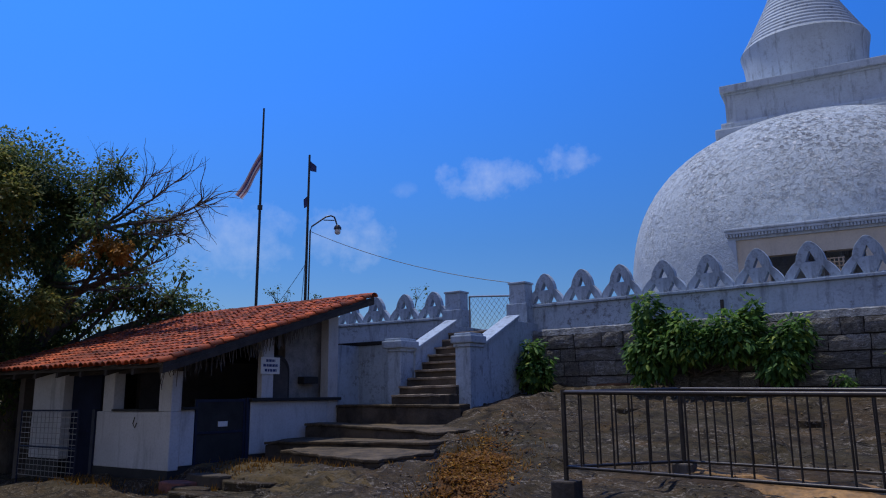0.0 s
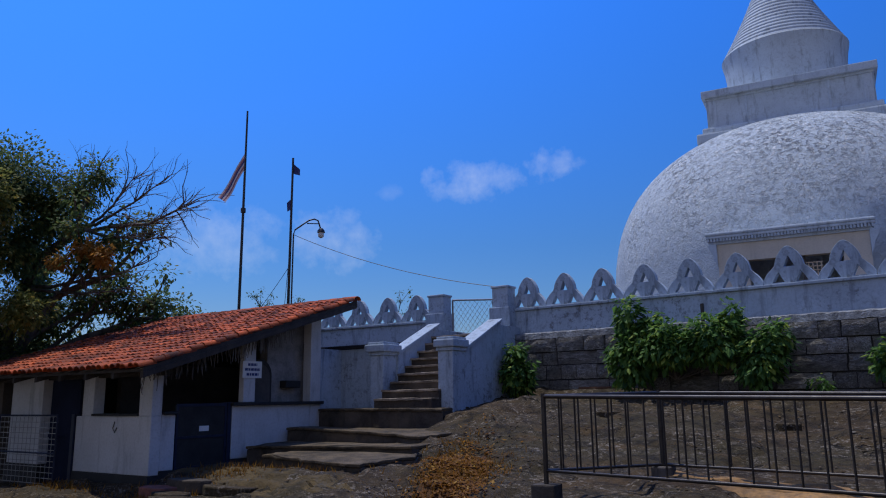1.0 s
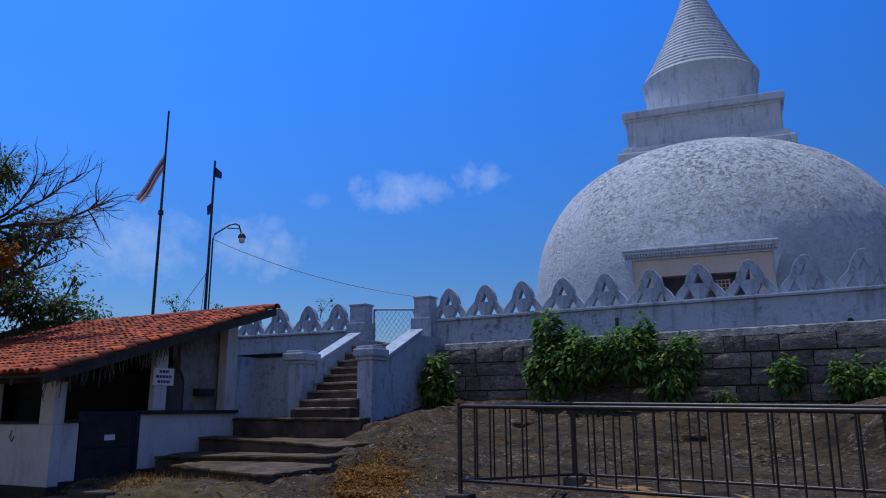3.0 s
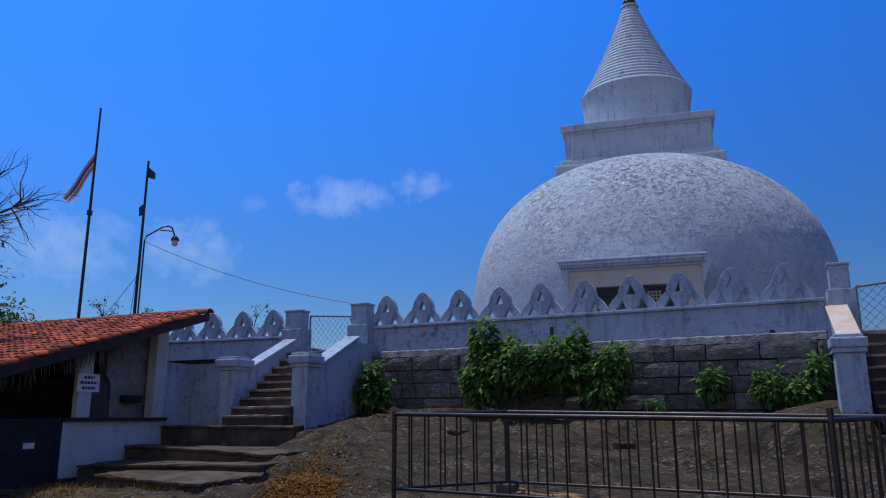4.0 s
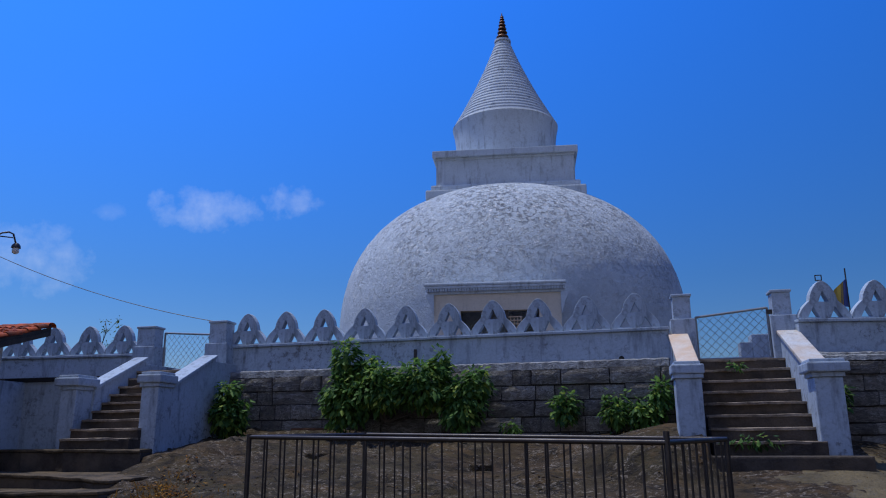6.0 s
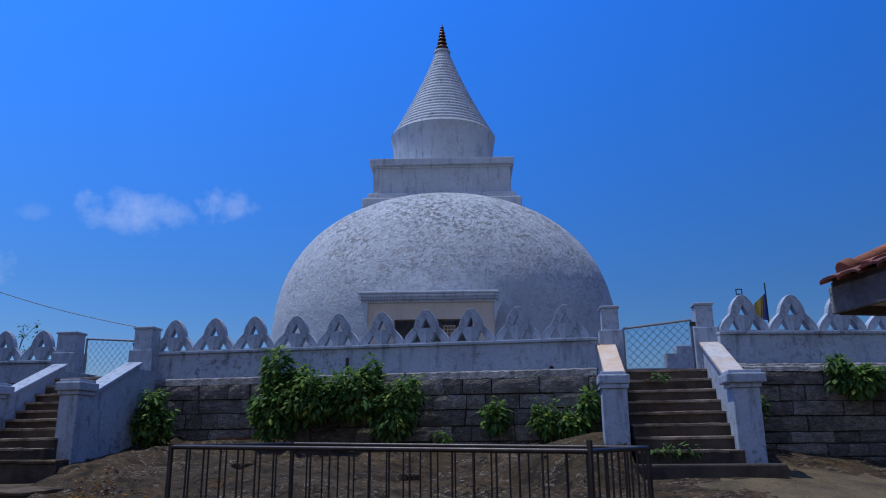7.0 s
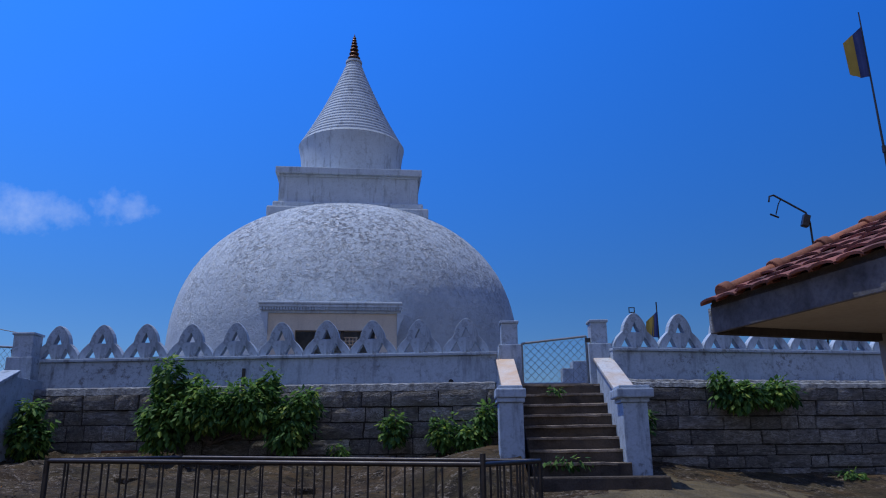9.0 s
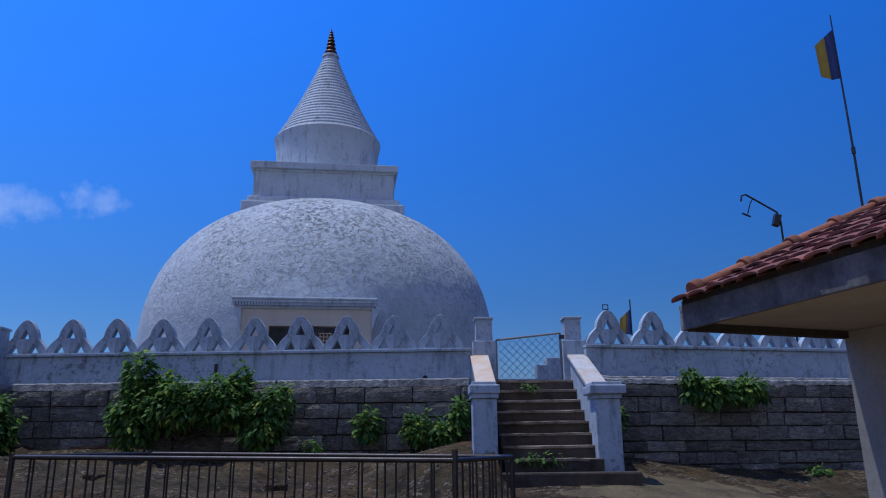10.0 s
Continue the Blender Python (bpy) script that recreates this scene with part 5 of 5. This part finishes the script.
tree = thing("tree", (-18.9, 8.6, -0.6), "large dark green tree with bare grey branches beside the shed", "tree")
rng = random.Random(42)
wood, tips = Shape(), []
wood.tube([(-18.9, 8.6, -1.0), (-18.85, 8.65, 0.6), (-18.7, 8.7, 2.2)], [0.34, 0.27, 0.22], 12)
for w, ln in (((-0.3, -0.4, 1.0), 2.3), ((0.3, 0.25, 1.0), 2.2), ((-0.7, 0.3, 0.7), 2.2), ((0.1, -0.8, 0.6), 2.2), ((0.2, 0.8, 0.7), 2.0)):
    grow(wood, (-18.7, 8.7, 2.1), w, ln, 0.14, 3, rng, tips, 0.2)
def limb(shape, start, tip, radius, rng, twigs):
    """A long bare limb that bends to its tip, with thin side branches on its outer part."""
    a, b = Vector(start), Vector(tip)
    bow = Vector((rng.uniform(-0.2, 0.2), rng.uniform(-0.2, 0.2), -0.16))
    path = [a.lerp(b, k / 9) + bow * math.sin(math.pi * k / 9) + Vector((rng.uniform(-1, 1), rng.uniform(-1, 1), rng.uniform(-1, 1))) * 0.05 for k in range(10)]
    shape.tube(path, [radius * (1 - 0.85 * k / 9) for k in range(10)], 6)
    for _ in range(twigs):
        k = rng.randrange(3, 9)
        d = (path[k + 1] - path[k]).normalized()
        w = d + Vector((rng.uniform(-0.6, 0.6), rng.uniform(-0.6, 0.6), rng.uniform(-0.4, 0.45)))
        grow(shape, path[k], w, rng.uniform(0.3, 0.6), max(0.011, radius * 0.28), 2, rng, [], 0.1, 0.55, 0.65, 2)


wood.tube([(-18.7, 8.7, 2.0), (-19.0, 9.1, 3.9), (-18.6, 9.4, 5.0), (-17.9, 9.55, 5.4), (-17.25, 9.6, 5.64)], [0.16, 0.14, 0.12, 0.10, 0.085], 8)
FORK = (-17.3, 9.6, 5.62)
for start, tip, r, tw in ((FORK, (-14.0, 9.6, 6.36), 0.05, 16), (FORK, (-12.94, 9.7, 5.66), 0.06, 20), (FORK, (-13.41, 9.5, 4.92), 0.05, 18), (FORK, (-15.2, 9.7, 6.72), 0.045, 14), (FORK, (-16.38, 9.6, 7.45), 0.045, 10),
                          (FORK, (-17.5, 9.6, 7.6), 0.04, 7), ((-18.9, 9.2, 4.3), (-14.4, 9.6, 4.52), 0.055, 16), ((-18.9, 9.2, 4.3), (-14.45, 9.5, 3.95), 0.05, 14), ((-15.6, 9.65, 5.75), (-13.6, 9.6, 5.35), 0.025, 8)):
    limb(wood, start, tip, r, rng, tw)
part("trunk", wood, BARK, tree, "grey-brown trunk and bare limbs", smooth=60, fix=False)
crown = Shape()
for (x, y, z), depth in tips:
    if depth <= 1 and 0.8 < z < 7.5:
        leaf_cloud(crown, (x, y, z), (0.62, 0.62, 0.48), 85, 0.13, rng, 0.4, 0.3)
for c, r, n in (((-19.0, 8.4, 6.85), (1.9, 1.9, 1.35), 9000), ((-20.0, 7.4, 5.2), (2.2, 2.2, 2.3), 9000), ((-18.3, 9.4, 6.2), (1.2, 1.2, 1.4), 3600), ((-16.6, 9.6, 6.85), (0.8, 0.7, 0.7), 620), ((-17.4, 9.6, 6.6), (0.7, 0.7, 0.9), 800),
                ((-18.7, 9.3, 4.3), (0.9, 1.0, 0.8), 900), ((-19.0, 9.4, 2.6), (1.6, 1.4, 1.2), 3600), ((-19.4, 7.2, 2.2), (1.8, 1.6, 1.7), 4800), ((-18.3, 8.3, 2.2), (1.0, 1.0, 1.3), 2000), ((-18.6, 9.6, 3.6), (1.1, 1.1, 0.9), 1800), ((-18.9, 8.0, 3.4), (1.5, 1.0, 1.1), 2600), ((-19.6, 7.6, 7.3), (1.5, 1.4, 1.2), 3600), ((-18.6, 8.8, 5.3), (1.3, 1.2, 1.2), 3000), ((-19.6, 7.8, 1.2), (1.6, 1.4, 1.2), 2600), ((-21.3, 8.3, 4.2), (1.8, 1.8, 2.0), 4200)):
    leaf_cloud(crown, c, r, int(n * 1.5), 0.098, rng, 0.4, 0.3)
part("crown", crown, LEAF_DARK, tree, "dense dark green leaves", kind="stuff", fix=False)
# Brighter olive clumps in front: the lit part of the crown, by colour.
olive = Shape()
for c, r, n in (((-17.5, 7.6, 6.0), (0.9, 0.8, 0.9), 1500), ((-18.2, 7.2, 7.0), (1.0, 0.9, 0.7), 1300), ((-17.9, 7.7, 4.9), (0.9, 0.8, 1.1), 1900), ((-17.0, 8.2, 3.5), (1.1, 0.8, 0.6), 1500), ((-18.6, 7.4, 3.6), (1.0, 0.8, 0.9), 1500)):
    leaf_cloud(olive, c, r, int(n * 1.5), 0.098, rng, 0.4, 0.3)
part("crown_edge", olive, LEAF_OLIVE, tree, "olive-green leaves coloured bright as if lit", kind="stuff", fix=False)
dry = Shape()
for c, r, n in (((-16.3, 9.2, 4.95), (0.75, 0.4, 0.32), 800), ((-15.7, 9.3, 4.75), (0.4, 0.35, 0.36), 420), ((-16.9, 9.0, 4.7), (0.5, 0.4, 0.3), 350)):
    leaf_cloud(dry, c, r, n, 0.11, rng, 0.5, 0.2)
part("dry_leaves", dry, LEAF_DRY, tree, "withered orange-brown leaves", kind="stuff", fix=False)

for k, (x, y, h, rr, seed) in enumerate(((-21.3, 13.4, 2.6, 2.0, 61), (-24.5, 12.4, 3.4, 2.6, 62), (-19.6, 14.6, 2.1, 1.5, 63), (-27.0, 9.0, 4.2, 2.8, 64), (-23.5, 6.0, 3.6, 2.4, 65), (-18.8, 17.6, 2.7, 0.8, 66), (-23.2, 16.2, 2.6, 1.8, 67), (-21.8, 16.0, 2.2, 1.4, 68), (-23.0, 10.0, 4.0, 2.4, 69), (-20.5, 12.0, 2.3, 1.8, 70))):
    rng = random.Random(seed)
    t = thing("shrub_tree", (x, y, ground_z(x, y)), "low scrubby olive-green tree behind the shed", "tree", "scrub behind the shed")
    wd, tp = Shape(), []
    z0 = ground_z(x, y)
    for q in range(3):
        grow(wd, (x, y, z0 - 0.2), (rng.uniform(-0.5, 0.5), rng.uniform(-0.5, 0.5), 1), h * 0.42, 0.07, 3, rng, tp, 0.2)
    part("trunk", wd, BARK, t, smooth=60, fix=False)
    cr = Shape()
    for p, depth in tp:
        if depth <= 1:
            leaf_cloud(cr, p, (rr * 0.34, rr * 0.34, rr * 0.3), 110, 0.125, rng, 0.3, 0.3)
    part("crown", cr, LEAF_OLIVE, t, kind="stuff", fix=False)
# unseen trees, added left of the view to block skylight from the shed
for x, y, seed in ((-14.6, 1.2, 81), (-10.8, -2.6, 82), (-17.6, 3.6, 83)):
    rng = random.Random(seed)
    z0 = ground_z(x, y)
    t = thing("unseen_shade_tree", (x, y, z0), "unseen broad-leaved tree added to shade the ground and shed", "tree", "shade trees")
    wd, tp = Shape(), []
    wd.tube([(x, y, z0 - 0.3), (x + 0.1, y, z0 + 1.8), (x, y + 0.1, z0 + 3.4)], [0.34, 0.27, 0.22], 10)
    for q in range(5):
        a = 1.257 * q + rng.uniform(-0.3, 0.3)
        grow(wd, (x, y + 0.1, z0 + 3.2), (math.cos(a), math.sin(a), 0.8), 2.0, 0.13, 2, rng, tp, 0.2)
    part("trunk", wd, BARK, t, smooth=60, fix=False)
    cr = Shape()
    for p, depth in tp:
        leaf_cloud(cr, p, (0.95, 0.95, 0.8), 130, 0.24, rng, 0.4, 0.3)
    leaf_cloud(cr, (x, y, z0 + 5.4), (2.3, 2.3, 2.2), 3200, 0.24, rng, 0.4, 0.3)
    part("crown", cr, LEAF_DARK, t, "dense dark green leaves", kind="stuff", fix=False)
for x, y, z0, h, seed in ((-17.2, 15.4, 2.86, 1.9, 71), (-16.4, 15.9, 2.86, 1.9, 72), (-13.9, 17.8, 2.86, 1.9, 73)):
    rng = random.Random(seed)
    t = thing("sapling", (x, y, z0), "thin sapling on the terrace behind the wall", "sapling", "saplings")
    wd, tp = Shape(), []
    grow(wd, (x, y, z0), (0.1, 0.1, 1), h * 0.5, 0.025, 2, rng, tp, 0.5)
    part("stem", wd, BARK, t, smooth=60, fix=False)
    cr = Shape()
    for p, depth in tp:
        leaf_cloud(cr, p, (0.2, 0.2, 0.16), 14, 0.075, rng, 0.3, 0.2)
    part("leaves", cr, LEAF_DARK, t, kind="stuff", fix=False)


# ---- flag poles, lamps, cable ----
def cloth(corners, nu, nv, wave, seed):
    """A hanging flag between four corners, in soft folds."""
    s = Shape()
    a, b, c, d = [Vector(p) for p in corners]
    nrm = (b - a).cross(d - a).normalized()
    pts = []
    for j in range(nv + 1):
        for i in range(nu + 1):
            u, v = i / nu, j / nv
            p = a.lerp(b, u).lerp(d.lerp(c, u), v)
            pts.append(p + nrm * wave * u * math.sin(5.5 * u + seed))
    s.add(pts, [(j * (nu + 1) + i, j * (nu + 1) + i + 1, (j + 1) * (nu + 1) + i + 1, (j + 1) * (nu + 1) + i) for j in range(nv) for i in range(nu)])
    return s


p1 = thing("flag_pole", (-18.4, 15.6, 2.86), "tall dark flag pole with a faded striped flag", "flag pole", "flag poles")
part("pole", Shape().tube([(-18.45, 15.6, 2.86), (-18.4, 15.58, 7.5), (-18.38, 15.58, 10.87)], [0.05, 0.042, 0.03], 10), METAL, p1, smooth=50)
part("clamp", Shape().tube([(-18.4, 15.58, 7.42), (-18.4, 15.58, 7.56)], 0.085, 8), METAL, p1)
F = Vector((-18.4, 15.57, 0))
# stripes run along the flag, which droops away from the pole
tl, tr_ = F + Vector((0, 0, 9.42)), F + Vector((0, 0, 8.85))
bl, br_ = F + Vector((-1.12, -0.1, 8.08)), F + Vector((-0.74, -0.1, 7.86))
for k, mt in enumerate((PALECLOTH, REDCLOTH, NAVY, PALECLOTH, REDCLOTH, PALECLOTH)):
    va, vb = k / 6, (k + 1) / 6
    part("flag_stripe", cloth([tl.lerp(tr_, va), bl.lerp(br_, va), bl.lerp(br_, vb), tl.lerp(tr_, vb)], 14, 2, 0.07, 1.0), mt, p1, smooth=60, fix=False)
p2 = thing("lamp_pole", (-14.78, 14.15, 2.86), "dark double pole with a bent-arm lamp and tattered pennant", "lamp pole")
part("pole", Shape().tube([(-14.82, 14.17, 2.0), (-14.74, 14.15, 8.15)], [0.045, 0.03], 10), METAL, p2, smooth=50)
RIGHT = Vector((0.70, 0.71, 0))
Q = Vector((-14.74, 14.10, 0)) + RIGHT * 0.10
part("arm_pipe", Shape().tube([Q + Vector((-0.03, 0, 2.0)), Q + Vector((0, 0, 5.95)), Q + RIGHT * 0.04 + Vector((0, 0, 6.08)), Q + RIGHT * 0.42 + Vector((0, 0, 6.36)), Q + RIGHT * 0.56 + Vector((0, 0, 6.40)), Q + RIGHT * 0.66 + Vector((0, 0, 6.36)), Q + RIGHT * 0.74 + Vector((0, 0, 6.12))], 0.022, 8), METAL, p2, smooth=50)
part("arm_stay", Shape().tube([Q + RIGHT * 0.36 + Vector((0, 0, 6.27)), Q + RIGHT * 0.66 + Vector((0, 0, 6.27))], 0.015, 6), METAL, p2)
L0 = Q + RIGHT * 0.75
part("lamp_head", Shape().lathe([(0.05, 6.14), (0.10, 6.08), (0.11, 6.02)], L0.x, L0.y, 14), METAL, p2, smooth=50)
part("lamp_globe", Shape().lathe([(0.075, 6.02), (0.085, 5.96), (0.075, 5.90), (0.03, 5.87)], L0.x, L0.y, 14), LAMPGLASS, p2, "pale glass globe", smooth=50)
G = Vector((-14.74, 14.15, 0))
part("pennant", cloth([G + Vector((0, 0, 8.0)), G + RIGHT * 0.20 + Vector((0, 0, 7.82)), G + RIGHT * 0.20 + Vector((0, 0, 7.64)), G + Vector((0, 0, 7.7))], 4, 4, 0.04, 0.0), NAVY, p2, fix=False)
part("pennant", cloth([G - RIGHT * 0.03 + Vector((0, 0, 6.95)), G - RIGHT * 0.14 + Vector((0, 0, 6.85)), G - RIGHT * 0.12 + Vector((0, 0, 6.6)), G - RIGHT * 0.02 + Vector((0, 0, 6.65))], 4, 4, 0.03, 0.0), NAVY, p2, fix=False)


def cable(a, b, sag, label):
    a, b = Vector(a), Vector(b)
    s = Shape().tube([a.lerp(b, k / 24) - Vector((0, 0, sag * 4 * (k / 24) * (1 - k / 24))) for k in range(25)], 0.008, 5)
    solid("cable", s, METAL, label, "cable", at=tuple(a), smooth=50, group="cables")


cable((-14.7, 14.2, 5.95), (-8.36, 14.6, 3.93), 0.22, "thin dark cable from the lamp pole to the gate post")
cable((-14.8, 14.2, 5.1), (-19.5, 15.9, 2.9), 0.1, "thin stay wire of the lamp pole")
cable((-14.8, 14.2, 5.9), (-15.5, 14.6, 2.9), 0.05, "thin stay wire of the lamp pole")

p3 = thing("flag_pole", (5.87, 20.0, 2.86), "thin flag pole with a small blue and yellow flag", "flag pole", "flag poles")
part("pole", Shape().tube([(5.72, 20.0, 2.86), (5.73, 20.0, 5.52)], 0.017, 8), METAL, p3, smooth=50)
part("flag", cloth([(5.72, 20, 5.25), (5.42, 20, 4.98), (5.38, 20, 4.62), (5.70, 20, 4.55)], 6, 5, 0.04, 0.5), YELLOW, p3, fix=False, smooth=60)
part("flag_band", cloth([(5.72, 19.97, 5.25), (5.62, 19.97, 5.15), (5.54, 19.97, 4.56), (5.70, 19.97, 4.53)], 4, 5, 0.04, 0.5), NAVY, p3, fix=False, smooth=60)
p4 = thing("flag_pole", (10.85, 17.00, 2.86), "tall thin flag pole with a yellow and blue flag", "flag pole", "flag poles")
part("pole", Shape().tube([(10.79, 17.00, 2.77), (10.82, 17.00, 8.58), (10.80, 17.00, 12.5)], [0.035, 0.03, 0.016], 8), METAL, p4, smooth=50)
part("clamp", Shape().tube([(10.82, 17.00, 8.58), (10.82, 17.00, 8.75)], 0.05, 8), METAL, p4)
part("flag", cloth([(10.54, 17.00, 11.85), (10.26, 17.00, 11.6), (10.30, 17.00, 10.72), (10.56, 17.00, 10.62)], 6, 6, 0.03, 0.8), YELLOW, p4, "yellow cloth", fix=False, smooth=60)
part("flag", cloth([(10.80, 17.00, 12.08), (10.54, 17.00, 11.85), (10.56, 17.00, 10.62), (10.81, 17.00, 10.65)], 6, 6, 0.03, 0.2), NAVY, p4, "blue cloth", fix=False, smooth=60)
p5 = thing("flood_lamp", (8.75, 17.00, 2.86), "dark bent-arm outdoor lamp on a thin mast", "outdoor lamp")
part("mast", Shape().tube([(8.75, 17.00, 2.77), (8.74, 17.00, 6.81), (8.68, 17.00, 7.05), (8.23, 17.00, 7.34), (7.96, 17.00, 7.51), (7.86, 17.00, 7.48), (7.83, 17.00, 7.34)], 0.024, 8), METAL, p5, smooth=50)
part("lamp_hanger", Shape().tube([(8.12, 17.00, 7.40), (8.05, 17.00, 7.28), (7.96, 17.00, 7.02)], 0.014, 6).tube([(7.82, 17.00, 7.03), (8.02, 17.00, 6.94)], 0.022, 6), METAL, p5)
part("flood_box", Shape().box(-0.08, 0.08, -0.07, 0.07, -0.15, 0.15, pose(8.62, 16.95, 6.83, 0, 18, 0)), METAL, p5, bevel=0.02)
p6 = thing("spotlight", (3.74, 14.6, 4.14), "small square spotlight on top of a wall crest", "spotlight")
part("bracket", Shape().tube([(3.74, 14.62, 4.10), (3.74, 14.62, 4.24)], 0.012, 6), METAL, p6)
part("housing", Shape().box(3.68, 3.80, 14.58, 14.60, 4.22, 4.235).box(3.68, 3.80, 14.58, 14.60, 4.315, 4.33).box(3.68, 3.695, 14.58, 14.60, 4.235, 4.315).box(3.785, 3.80, 14.58, 14.60, 4.235, 4.315), METAL, p6)
solid("iron_pipe", Shape().tube([(-3.88, 14.22, 2.3), (-3.88, 14.25, 3.16)], 0.035, 10), METAL, "dark iron pipe standing out of the bush", "pipe", at=(-3.88, 14.22, 2.3), smooth=50)
solid("drain_hole", Shape().tube([(0.11, 14.30, 2.87), (0.11, 14.49, 2.87)], 0.05, 10), BLACK, "black drain spout in the white wall", "drain", at=(0.11, 14.4, 2.87), smooth=50)
alt = thing("white_altar", (3.3, 19.2, 2.78), "white block-shaped altar on the terrace", "altar")
part("block", Shape().box(3.20, 3.62, 19.0, 19.5, 2.75, 3.82), WHITE, alt, bevel=0.02)
part("side_block", Shape().box(2.93, 3.198, 19.0, 19.4, 2.75, 3.64), WHITE, alt, bevel=0.02)

# ---- the tiled building beside the path ----
TH = radians(18)
HOUSE = Matrix.Translation((2.18, 5.6, 0)) @ Matrix(((math.sin(TH), math.cos(TH), 0, 0), (-math.cos(TH), math.sin(TH), 0, 0), (0, 0, 1, 0), (0, 0, 0, 1)))
house = thing("tiled_house", (4.5, 4.0, 0.1), "cream walled house with old red tile roof and dark eave board", "house")
hbx = lambda *a: Shape().box(*a, HOUSE)
PITCH = 0.435
part("eave_board", hbx(0, 8.0, 0.0, 0.035, 2.37, 2.60), BOARD, house, "weathered grey eave board", bevel=0.006)
part("end_beam", hbx(0.0, 0.07, 0.036, 1.66, 2.36, 2.42), WOOD, house)
part("soffit", hbx(0.02, 8.0, 0.036, 1.72, 2.421, 2.45), SOFFIT, house, "dull ochre soffit boards")
part("wall", hbx(0.02, 8.0, 1.59, 1.80, -0.3, 2.419), SHADED_CREAM, house, "cream painted wall, darkened for eave shade", bevel=0.01)
part("end_wall", hbx(0.02, 0.24, 1.801, 6.0, -0.3, 2.419), SHADED_CREAM, house)
def on_slope(u, v, lift=0.0):
    return HOUSE @ Vector((u, v, 2.595 + PITCH * v + lift))
part("roof_deck", Shape().add([on_slope(0.02, 0, -0.03), on_slope(8, 0, -0.03), on_slope(8, 3.6, -0.03), on_slope(0.02, 3.6, -0.03), on_slope(0.02, 0, 0.02), on_slope(8, 0, 0.02), on_slope(8, 3.6, 0.02), on_slope(0.02, 3.6, 0.02)],
     [(0, 1, 2, 3), (4, 7, 6, 5), (0, 4, 5, 1), (1, 5, 6, 2), (2, 6, 7, 3), (3, 7, 4, 0)]), WOOD, house)
part("gable", Shape().prism([HOUSE @ Vector((0.13, 0.05, 2.45)), HOUSE @ Vector((0.13, 6.0, 2.45)), HOUSE @ Vector((0.13, 3.6, 2.5 + PITCH * 3.6))], (0, 0, 0), HOUSE.to_3x3() @ Vector((0.1, 0, 0))), CREAM, house)
OLD_TILE = tile_mesh("roof_tile", 0.205, 0.36, 0.028, TILE_OLD)
ang = math.atan(PITCH)
hs = HOUSE @ Matrix.Translation((0.02, -0.05, 2.595 - 0.045)) @ Matrix.Rotation(ang, 4, "X")
tiled(house, hs, 42, 13, 0.186, 0.30, OLD_TILE, lambda i, j: i < 22, 31)
for k in range(7):
    v = 0.1 + k * 0.52
    a0, a1 = on_slope(0.02, v, 0.05), on_slope(0.02, v + 0.55, 0.05)
    part("verge_tile", Shape().tube([a0, a0.lerp(a1, 0.01), a0.lerp(a1, 0.14), a0.lerp(a1, 0.15), a1], [0.068, 0.074, 0.074, 0.052, 0.048], 12), RIDGE, house, "orange-brown verge tile", smooth=40)
part("eave_end", hbx(-0.035, -0.001, 0.0, 0.17, 2.37, 2.57), LEDGE, house, "peeling pale end board", bevel=0.006)

# ---- stone courses, piece by piece ----
stone_wall("stone_wall_front", -8.05, 0.98, 14.38, -2.6, 1.0, 2.70, 6, "dark weathered granite block retaining wall", 5)
stone_wall("stone_wall_right", 3.2, 11.6, 13.77, 10.5, 0.4, 2.70, 9, "dark weathered stone retaining wall of narrow courses", 6)
# a rusty-brown stone set low in the front wall
brown = Shape().box(1.55, 2.55, -0.03, 0.25, 0.42, 0.66, Matrix.Translation((-8.05, 14.38, 1.0)) @ Matrix.Rotation(radians(-2.6), 4, "Z"))
solid("brown_stone", brown, RUST, "rusty brown weathered stone in the granite wall", "stone", at=(-6.0, 14.3, 1.5), bevel=0.02)
